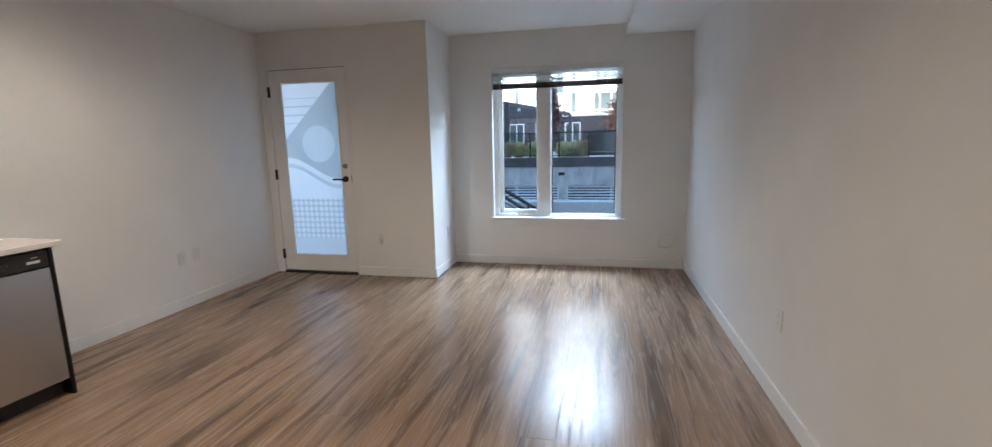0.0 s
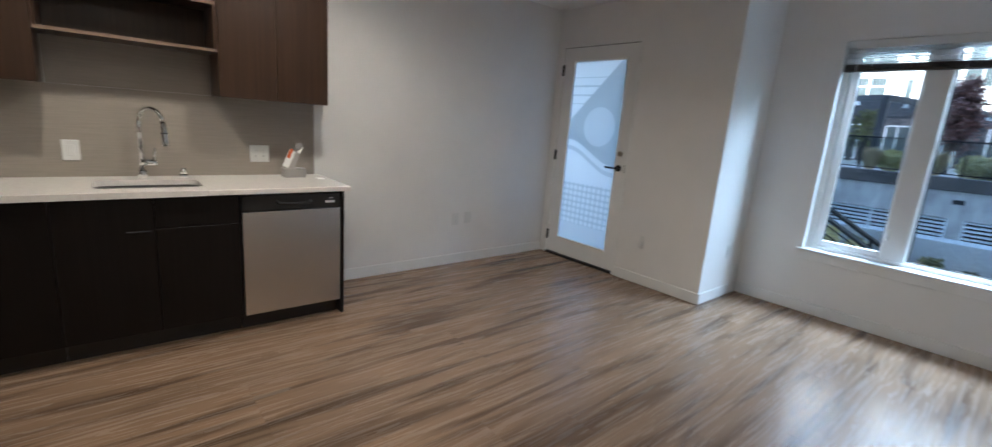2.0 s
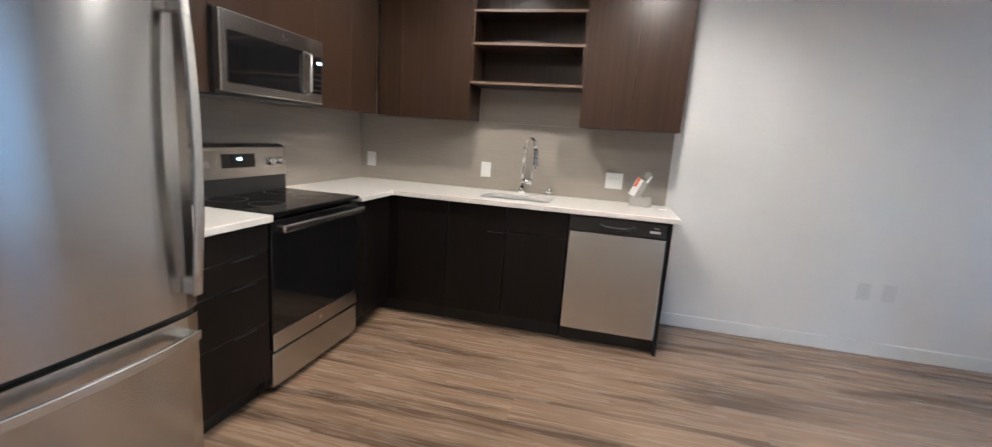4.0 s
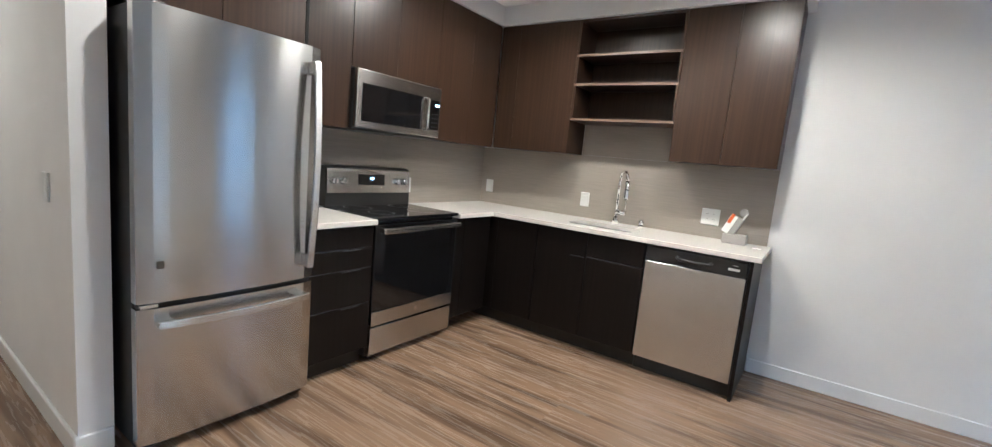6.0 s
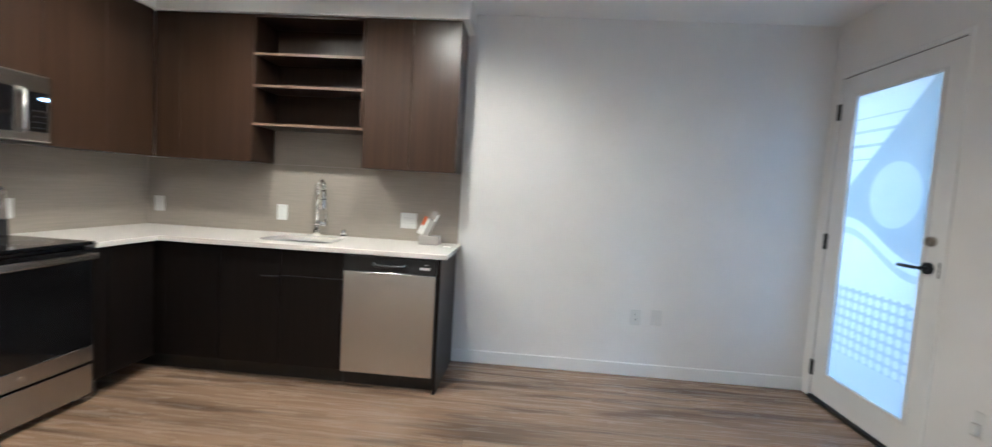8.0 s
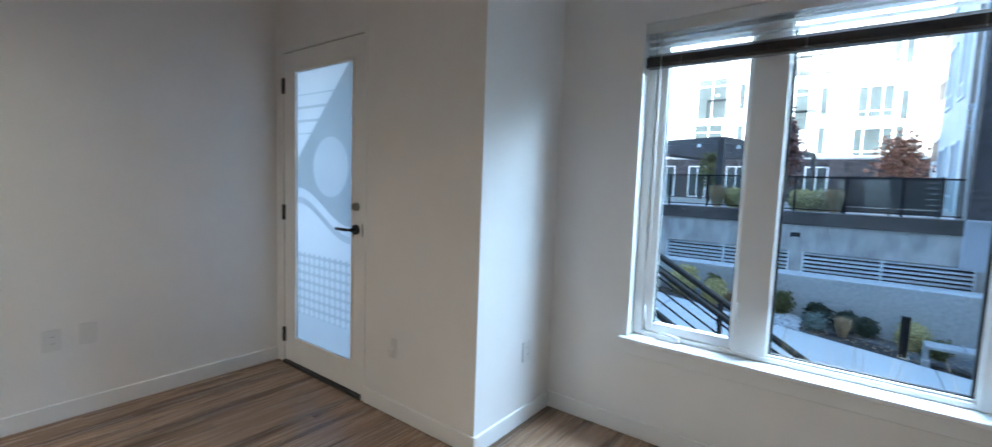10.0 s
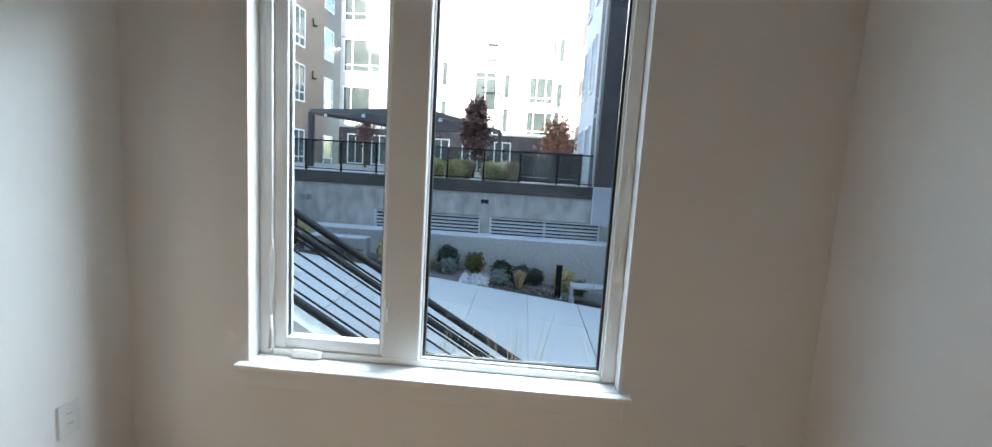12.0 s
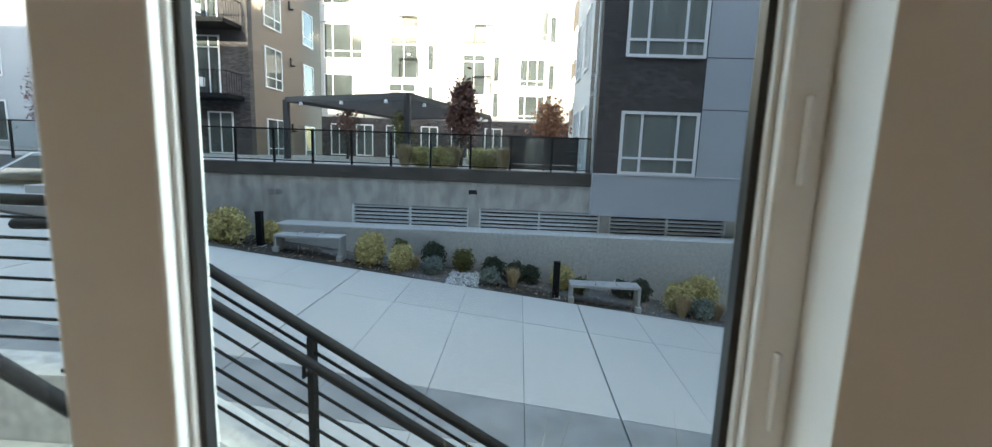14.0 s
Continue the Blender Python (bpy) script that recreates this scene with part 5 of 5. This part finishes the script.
bench(-2.05, -0.5, 15.62)
bench(4.72, 6.25, 15.35)
for x, y in ((-2.55, 15.75), (4.42, 15.35)):
    z = gz(x)
    b = thing("bollard_light", "short dark square bollard light in the bed", "bollard light", (x, y, z), "bollard lights")
    part("post", B(x - 0.07, x + 0.07, y - 0.07, y + 0.07, z - 0.08, z + 0.74, 0.006, 1), RAILM, b)
    part("cap", B(x - 0.075, x + 0.075, y - 0.075, y + 0.075, z + 0.74, z + 0.79, 0.005, 1), RAILM, b)
    part("base_plate", B(x - 0.11, x + 0.11, y - 0.11, y + 0.11, z - 0.08, z - 0.02), CWALL2, b)

# ---- outside stair with its railing ----
st = thing("outdoor_stair", "concrete landing and stair beside the building", "stair", (2.0, 6.7, -0.1), kind="structure")
part("landing", B(-1.6, 1.95, 5.21, 7.1, -0.20, -0.03, 0.01, 1), CWALL, st)
part("landing_base", B(-1.6, 1.95, 5.98, 7.1, -2.4, -0.20), CWALL2, st)
for k in range(9):
    x = 1.95 + 0.30 * k
    part("step", B(x, x + 0.32, 6.30, 7.1, -2.4, -0.03 - 0.17 * (k + 1), 0.008, 1), CWALL, st)
def side_outline(y0, y1, lift):
    pts = [(-1.6, -2.5), (6.0, -2.5), (6.0, -2.27 + lift), (1.75, 0.215 + lift), (-1.6, 0.215 + lift)]
    bm = prism(pts, y0, y1)
    bmesh.ops.transform(bm, matrix=Matrix(((1, 0, 0, 0), (0, 0, 1, 0), (0, 1, 0, 0), (0, 0, 0, 1))), verts=bm.verts)
    bmesh.ops.recalc_face_normals(bm, faces=bm.faces)
    return bm
part("stringer_wall", side_outline(7.1, 7.32, 0.08), CWALL2, st, "sloping cast concrete side wall")
part("planter", B(1.95, 6, 5.98, 6.28, -2.4, -0.35), SOIL, st, "narrow planter against the building")
SL = -0.585
def rz(x, top):
    return top + SL * max(0.0, x - 1.65)
hr = thing("stair_railing", "dark steel stair railing with thin bars", "railing", (2.0, 7.2, 0.28))
RY = 7.2
part("top_rail", tube([(-1.5, RY, 1.07), (1.61, RY, 1.07), (1.69, RY, rz(1.69, 1.075)), (6.0, RY, rz(6.0, 1.075))], 0.026, 10), RAILM, hr)
part("grab_rail", tube([(1.34, RY - 0.085, 0.975), (1.61, RY - 0.085, 0.985), (1.69, RY - 0.085, rz(1.69, 0.985)), (6.0, RY - 0.085, rz(6.0, 0.985))], 0.023, 10), RAILM, hr)
for k in range(7):
    top = 0.99 - 0.095 * k
    part("thin_bar", tube([(-1.5, RY, top), (1.61, RY, top), (1.67, RY, rz(1.67, top)), (6.0, RY, rz(6.0, top))], 0.008, 6), RAILM, hr)
for x in (-0.4, 1.555, 2.60, 3.62, 4.7):
    hw = 0.025 if x < 2 else 0.014
    p = part("post", B(x - hw, x + hw, RY - 0.025, RY + 0.025, rz(x, 0.26), rz(x, 1.06)), RAILM, hr)
    part("base_plate", B(x - 0.09, x + 0.09, RY - 0.075, RY + 0.075, rz(x, 0.285), rz(x, 0.315), 0.004, 1), RAILM, p)
    part("bracket", tube([(x, RY - 0.02, rz(x, 0.905)), (x, RY - 0.085, rz(x, 0.905)), (x, RY - 0.085, rz(x, 0.97))], 0.010, 6), RAILM, p)
h2 = thing("stair_handrail", "dark steel round handrail on the building side", "handrail", (2.0, 6.42, -0.1))
HY = 6.42
part("bar", tube([(0.9, HY, 0.85), (1.70, HY, 0.85), (1.85, HY, 0.818), (5.0, HY, 0.818 + SL * 3.15)], 0.024, 10), RAILM, h2)
for x in (1.2, 3.9):
    z = 0.84 if x < 1.8 else 0.818 + SL * (x - 1.85)
    part("post", R((x, HY, z), (x, HY, -0.04 if x < 1.9 else z - 0.98), 0.02), RAILM, h2)
for i, (x, y) in enumerate(((3.05, 6.12), (3.45, 6.13), (4.0, 6.12))):
    if i == 0:
        tuft = grass_proto(LEAF_TAN, "dry feathery grass tuft beside the stair", 31, 0.98, 0.36, 60, "grass_tuft", 0.0022)
        tuft.matrix_basis = pose(x, y, -0.34)
    else:
        copy_thing(tuft, pose(x, y, -0.34, 0, 0, 70 * i))

# ---- buildings ----
def facade_window(parent, ox, oz, wd, ht, y, lights=(0.5,), transom=0.0, axis="x", x=0.0, out=-1, pane=WINGLASS, look_="dark reflecting glass"):
    """A white-framed window on a face; axis x: along the face that looks to -y, axis y: along the face at x."""
    f = 0.07
    def bx(a0, a1, d0, d1, z0, z1):
        return B(a0, a1, min(y + out * d0, y + out * d1), max(y + out * d0, y + out * d1), z0, z1) if axis == "x" else B(min(x + out * d0, x + out * d1), max(x + out * d0, x + out * d1), a0, a1, z0, z1)
    wn_ = part("window", bx(ox, ox + wd, -0.05, 0.02, oz, oz + ht), pane, parent, look_)
    def fr_(*a):
        part("window_frame", bx(*a), WINF, wn_)
    fr_(ox - f, ox, -0.02, 0.06, oz - f, oz + ht + f)
    fr_(ox + wd, ox + wd + f, -0.02, 0.06, oz - f, oz + ht + f)
    fr_(ox, ox + wd, -0.02, 0.06, oz - f, oz)
    fr_(ox, ox + wd, -0.02, 0.06, oz + ht, oz + ht + f)
    for u in lights:
        fr_(ox + wd * u - f * 0.4, ox + wd * u + f * 0.4, -0.02, 0.05, oz, oz + ht)
    if transom:
        fr_(ox, ox + wd, -0.02, 0.045, oz + ht * transom - f * 0.4, oz + ht * transom + f * 0.4)
    return wn_

eb = thing("east_building", "dark brick and grey panel apartment building", "building", (8, 17, -0.1))
EX, EY = 5.35, 16.9
part("brick_wall", B(EX, 7.8, EY, EY + 0.3, 0.95, 13.5), BRICKD, eb, "charcoal brick")
part("grey_wall", B(7.8, 20, EY, EY + 0.3, 0.95, 13.5), GREYC, eb, "light grey panels")
part("skirt", B(EX - 0.02, 20, EY - 0.03, EY + 0.3, -0.10, 0.93), GREYC, eb, "grey panel skirt")
part("ledge", B(EX - 0.03, 20, EY - 0.05, EY + 0.02, 0.93, 0.96), PALEC, eb)
part("roof", B(EX - 0.1, 20, EY - 0.1, 24, 13.5, 13.8), GREYC, eb)
for z in (2.55, 3.75, 5.6, 6.9, 9.0):
    part("panel_joint", B(7.8, 20, EY - 0.004, EY + 0.01, z, z + 0.02), DARKVOID, eb)
part("panel_joint", B(7.79, 7.815, EY - 0.004, EY + 0.01, 0.95, 13.5), DARKVOID, eb)
bm = B(EX, EX + 0.3, EY + 0.3, EY + 1.6, 0.5, 13.5)
part("brick_return", bm, BRICKD, eb)
part("side_wall", B(EX, EX + 0.3, EY + 1.6, 22.6, 0.5, 13.5), PALEC, eb, "pale panel side wall")
part("rear_wall", B(EX + 0.3, 20, 22.3, 22.6, 0.5, 13.5), PALEC, eb)
part("downpipe", tube([(EX - 0.05, EY + 0.25, 13), (EX - 0.05, EY + 0.25, 3.4), (EX - 0.09, EY + 0.1, 3.1), (EX - 0.05, EY + 0.12, 0.95)], 0.03, 8), PALEC, eb)
for z in (1.03, 3.80, 6.6, 9.4):
    facade_window(eb, 5.98, z, 1.72, 1.38, EY, (0.25, 0.75), 0.24, pane=BLINDGLASS, look_="glass with pale blinds behind")
    facade_window(eb, EY + 2.2, z + 0.1, 0.7, 1.6, 0, (0.5,), 0.2, "y", EX, -1)
    facade_window(eb, EY + 4.0, z + 0.1, 0.9, 1.6, 0, (0.5,), 0.2, "y", EX, -1)
    facade_window(eb, 9.2, z, 1.7, 1.38, EY, (0.25, 0.75), 0.24)
for z in (2.9, 3.35):
    part("wall_lamp", B(EX - 0.12, EX, EY + 0.7, EY + 0.85, z, z + 0.10), PALEC, eb)

nb = thing("north_building", "bright white apartment building across the courtyard", "building", (-2, 36, 0.86))
NY = 36.0
part("upper_wall", B(-9.69, 6.5, NY, NY + 0.4, 3.4, 17.5), WHITEC, nb, "sunlit white cladding")
part("lower_wall", B(-9.69, 16, NY - 0.05, NY + 0.4, 0.5, 3.4), BRICKD, nb, "charcoal brick base")
part("roof", B(-9.8, 6.8, NY - 0.3, NY + 8, 17.5, 17.8), PALEC, nb)
part("grey_bay", B(-9.65, -6.9, NY - 0.12, NY, 9.36, 10.35), GREYC, nb, "grey cladding band")
NORTH = ((-9.39, 7.17, 2.43, 2.05, (0.22, 0.72), 0.2), (-9.39, 10.5, 2.43, 2.05, (0.22, 0.72), 0.2), (-9.40, 4.2, 1.8, 1.9, (0.28,), 0), (-5.07, 6.02, 1.7, 2.5, (0.5,), 0.82),
         (-5.15, 3.5, 1.66, 2.1, (0.5,), 0.78), (-4.33, 9.2, 1.1, 2.2, (), 0), (-0.36, 5.1, 1.37, 2.4, (0.5,), 0.85), (-0.35, 8.2, 1.37, 2.3, (0.5,), 0.85),
         (3.3, 5.7, 1.5, 1.6, (0.3, 0.7), 0.2), (3.24, 3.6, 1.6, 1.45, (0.25, 0.75), 0.15), (3.4, 8.5, 1.5, 1.7, (0.3, 0.7), 0.2))
for a in NORTH:
    facade_window(nb, *a[:4], NY, a[4], a[5])
for x, z in ((-2.63, 6.55), (-2.63, 9.6), (-2.63, 4.0), (1.6, 3.7), (1.6, 5.95), (1.68, 8.2), (5.1, 5.5), (5.0, 3.65), (5.1, 8.4)):
    facade_window(nb, x, z, 0.32, 1.5, NY, ())
for x, z in ((-4.49, 6.03), (-4.6, 8.6), (0.25, 5.05), (0.3, 8.15)):
    bc = part("juliet_rail", B(x, x + 1.2, NY - 0.18, NY - 0.15, z + 1.12, z + 1.18), RAILM, nb)
    for u in (0.0, 1.16):
        part("baluster", B(x + u, x + u + 0.04, NY - 0.18, NY - 0.15, z, z + 1.12), RAILM, bc)
    for k in range(8):
        part("baluster", B(x + 0.16 + 0.13 * k, x + 0.175 + 0.13 * k, NY - 0.17, NY - 0.155, z + 0.1, z + 1.12), RAILM, bc)
for x in (-9.0, -7.3, -5.3, -3.0, -1.0, 1.2):
    facade_window(nb, x, 1.0, 1.0, 1.9, NY - 0.05, (0.5,))
for x in (-8.2, -4.2, -2.6, 0.6, 2.0, 3.0):
    part("wall_lamp", B(x, x + 0.25, NY - 0.25, NY - 0.05, 3.0, 3.15), BLACKMETAL, nb)
for x in (-4.0, -1.6, 0.9):
    for z in (7.4, 10.5):
        part("vent_hood", B(x, x + 0.2, NY - 0.12, NY, z, z + 0.14), GREYC, nb)
part("east_wing_wall", B(6.5, 6.9, 30, NY, 0.5, 10.6), BROWN, nb, "brown cladding side wing")
part("east_wing_front", B(6.9, 16, 30, 30.4, 0.5, 10.6), PALEC, nb)
for z in (1.4, 4.2, 7.0):
    facade_window(nb, 31.0, z, 1.5, 1.7, 0, (0.5,), 0.2, "y", 6.5, -1)
    facade_window(nb, 33.6, z, 1.2, 1.7, 0, (0.5,), 0.2, "y", 6.5, -1)

wb = thing("west_building", "brown and charcoal apartment building with balconies", "building", (-14, 30, 0.86))
WXc, WYc = -10.4, 29.0
part("dark_wall", B(-18.3, WXc, WYc, WYc + 0.4, 0.5, 15), BRICKD, wb, "charcoal brick front")
part("brown_wall", B(WXc - 0.4, WXc, WYc + 0.4, 38.0, 0.5, 15), BROWN, wb, "brown cladding side")
part("pale_wall", B(-40, -18.3, WYc - 1.2, WYc + 0.4, 0.5, 15), GREYC, wb, "grey cladding")
part("roof", B(-40, WXc + 0.2, WYc - 0.3, NY, 15, 15.3), BRICKD, wb)
for z in (0.73, 4.56, 7.75, 10.95):
    facade_window(wb, 30.55, z, 1.65, 2.05, 0, (0.62,), 0.24, "y", WXc, 1)
    facade_window(wb, 35.05, z, 1.25, 1.9, 0, (), 0.24, "y", WXc, 1)
    part("bracket_lamp", B(WXc, WXc + 0.30, 33.3, 33.42, z + 1.5, z + 1.58), BLACKMETAL, wb)
    part("bracket_lamp", B(WXc, WXc + 0.08, 33.3, 33.42, z + 1.58, z + 2.0), BLACKMETAL, wb)
for z in (3.80, 7.27, 10.7):
    facade_window(wb, -13.95, z + 0.1, 2.0, 2.8, WYc, (0.4, 0.75), 0.82)
    facade_window(wb, -17.9, z + 0.6, 1.3, 1.7, WYc, ())
    b = part("balcony", B(-15.4, -10.7, WYc - 1.5, WYc, z - 0.22, z, 0.02, 1), RAILM, wb, "dark balcony slab")
    part("balcony_rail", B(-15.4, -10.7, WYc - 1.5, WYc - 1.46, z + 1.03, z + 1.07), RAILM, b)
    part("balcony_rail", B(-10.74, -10.7, WYc - 1.46, WYc, z + 1.03, z + 1.07), RAILM, b)
    for k in range(21):
        part("baluster", B(-15.38 + 0.223 * k, -15.362 + 0.223 * k, WYc - 1.49, WYc - 1.47, z, z + 1.03), RAILM, b)
    for k in range(7):
        part("baluster", B(-10.73, -10.71, WYc - 1.4 + 0.2 * k, WYc - 1.38 + 0.2 * k, z, z + 1.03), RAILM, b)
    for x in (-13.9, -12.9):
        part("balcony_chair", B(x, x + 0.45, WYc - 0.9, WYc - 0.45, z + 0.38, z + 0.43), PALEC, b)
        part("balcony_chair_back", B(x, x + 0.45, WYc - 0.48, WYc - 0.44, z + 0.43, z + 0.85), PALEC, b)
        for q in (0.02, 0.40):
            part("balcony_chair_leg", B(x + q, x + q + 0.03, WYc - 0.88, WYc - 0.85, z, z + 0.38), PALEC, b)
for x in (-14.4, -12.6):
    facade_window(wb, x, 0.95, 1.2, 2.0, WYc, (0.5,))
for z in (1.2, 4.4, 7.6):
    facade_window(wb, -20.6, z, 0.8, 1.9, WYc - 1.2, ())
    facade_window(wb, -23.5, z, 1.2, 1.9, WYc - 1.2, (0.5,))

# ---- terrace things ----
pg = thing("pergola", "dark steel pergola with slatted roof and lamps", "pergola", (-1, 25, 0.86))
PC = [Vector((-0.45, 21.5, 0)), Vector((-6.0, 24.0, 0)), Vector((-3.7, 32.5, 0)), Vector((1.85, 30.0, 0))]
for p in PC:
    part("post", B(p.x - 0.10, p.x + 0.10, p.y - 0.10, p.y + 0.10, 0.8, 3.2), PERGM, pg)
for a, b in zip(PC, PC[1:] + PC[:1]):
    part("beam", bar(bmesh.new(), (*a.xy, 3.22), (*b.xy, 3.22), 0.12, 0.20), PERGM, pg)
for k in range(1, 26):
    u = k / 26
    a, b = PC[0].lerp(PC[3], u), PC[1].lerp(PC[2], u)
    part("slat", bar(bmesh.new(), (*a.xy, 3.28), (*b.xy, 3.28), 0.05, 0.12), PERGM, pg)
for u in (0.15, 0.5, 0.85):
    for a, b in ((PC[0], PC[1]), (PC[0], PC[3])):
        p = a.lerp(b, u)
        part("lamp", R((p.x, p.y - 0.1, 3.10), (p.x, p.y - 0.1, 2.98), 0.05, 0.08, 8), WINF, pg)
fn = thing("fence", "weathered horizontal slat fence on the terrace", "fence", (4.3, 20, 0.86))
for x in (3.15, 4.2, 5.2):
    part("post", B(x, x + 0.08, 20.0, 20.08, 0.8, 1.95), FENCEW, fn)
for k in range(7):
    part("slat", B(3.12, 5.3, 19.97, 20.0, 0.92 + 0.145 * k, 1.05 + 0.145 * k), FENCEW, fn)

def tree(x, y, z, h, spread, m, label, seed, narrow=False, n=2600, bare=0.3):
    t = thing("tree", label, "tree", (x, y, z), "courtyard trees")
    r = random.Random(seed)
    bm = tube([(x, y, z - 0.05), (x + 0.03, y, z + h * 0.35), (x - 0.02, y + 0.03, z + h * 0.7), (x, y, z + h * 0.97)], [0.07, 0.055, 0.03, 0.008], 8)
    tips = []
    for k in range(22):
        u = bare + (0.95 - bare) * k / 22
        a = k * 2.4 + r.uniform(-0.4, 0.4)
        reach = spread * (1.0 - 0.75 * (u - bare) / (1 - bare)) * r.uniform(0.7, 1.1) * (0.75 if k < 3 else 1)
        b0, b1 = Vector((x, y, z + h * u)), Vector((x + reach * math.cos(a), y + reach * math.sin(a), z + h * u + reach * (1.0 if narrow else 0.45)))
        rod(bm, b0, b1, 0.018, 0.005, 5)
        tips.append((b0, b1))
    part("trunk", bm, BARK, t)
    def at(rr):
        a, b = rr.choice(tips)
        p = a.lerp(b, rr.uniform(0.3, 1.08))
        s = spread * 0.20
        return (p.x + rr.gauss(0, s), p.y + rr.gauss(0, s), p.z + rr.gauss(0, s * 1.2))
    ob = cloud_part("crown", leaf_cloud(n, 0.075, at, seed + 3), m, t)
    ob.matrix_parent_inverse = t.matrix_basis.inverted()
tree(1.38, 22.0, 0.86, 2.85, 0.66, LEAF_RED, "slender young tree with dark red leaves", 41, True, 2600, 0.26)
tree(4.6, 24.5, 0.86, 2.5, 0.95, LEAF_ORANGE, "small tree with sparse orange autumn leaves", 42, False, 1700, 0.35)
tree(-5.0, 28.0, 0.86, 2.6, 0.8, LEAF_RED, "small tree with sparse dark leaves by pergola", 43, False, 700, 0.4)
tree(-2.0, 27.0, 0.86, 2.3, 0.7, LEAF_OLIVE, "small olive-leaved tree under the pergola", 44, False, 700, 0.3)
tree(-13.2, 24.0, 0.86, 3.3, 1.0, LEAF_RED, "bushy tree with dark red leaves on terrace", 45, False, 4200, 0.25)
tree(-17.7, 26.0, 0.86, 3.7, 1.2, LEAF_RED, "larger tree with dark leaves on terrace", 46, False, 4200, 0.25)
for k, x in enumerate((-0.1, 0.35, 1.05, 1.4, 2.2, 2.6, 3.0, -10.5)):
    ob = copy_thing(protos["y" if k % 3 else "t"], pose(x, 19.7 + 0.4 * (k % 2), 0.86, 0, 0, 50 * k))
    ob.scale = (1.25, 1.25, 1.05) if k % 3 else (1.9, 1.9, 1.9)

# steps up to the terrace
ts = thing("terrace_steps", "pale concrete steps with metal handrails", "steps", (-7.5, 16.5, -0.45), kind="structure")
for k in range(3):
    part("step", B(-8.6, -6.05, 15.3 + 0.36 * k, 16.4 if k < 2 else 19, -0.9, -0.40 + 0.20 * (k + 1), 0.01, 1), CONC, ts)
part("platform", B(-16, -8.6, 15.6, 19, -0.9, -0.02), CONC, ts)
for x in (-8.5, -6.2):
    part("handrail", tube([(x, 15.0, 0.50), (x, 15.3, 0.52), (x, 16.2, 0.98), (x, 17.6, 1.0), (x, 17.63, 0.20)], 0.025, 8), LOUV, ts)
    part("rail_post", R((x, 15.3, -0.40), (x, 15.3, 0.52), 0.02, n=8), LOUV, ts)

# ---- floor planks ----
PW, PL = 0.18, 1.22
meshes = {}
def plank_mesh(wd, ln):
    key = (round(wd, 3), round(ln, 3))
    if key not in meshes:
        bm = B(0, wd - 0.0005, 0, ln - 0.0005, -0.008, 0.0)
        me = bpy.data.meshes.new("plank")
        bm.normal_update()
        bm.to_mesh(me)
        bm.free()
        me.materials.append(PLANK)
        meshes[key] = me
    return meshes[key]
rng = random.Random(4)
x = X0
while x < X1 - 0.01:
    wd = min(PW, X1 - x)
    y = -3.25 - rng.choice((0.0, 0.2, 0.4, 0.6, 0.8, 1.0))
    end = YW if x + wd > XC else YD + 0.02
    low = -3.25 if x + wd > 3.1 else -0.1
    while y < end:
        a, b = max(y, low), min(y + PL, end)
        if b - a > 0.03:
            ob = new("plank", plank_mesh(wd, b - a))
            ob.parent = floor
            ob.location = (x, a, 0)
        y += PL
    x += PW
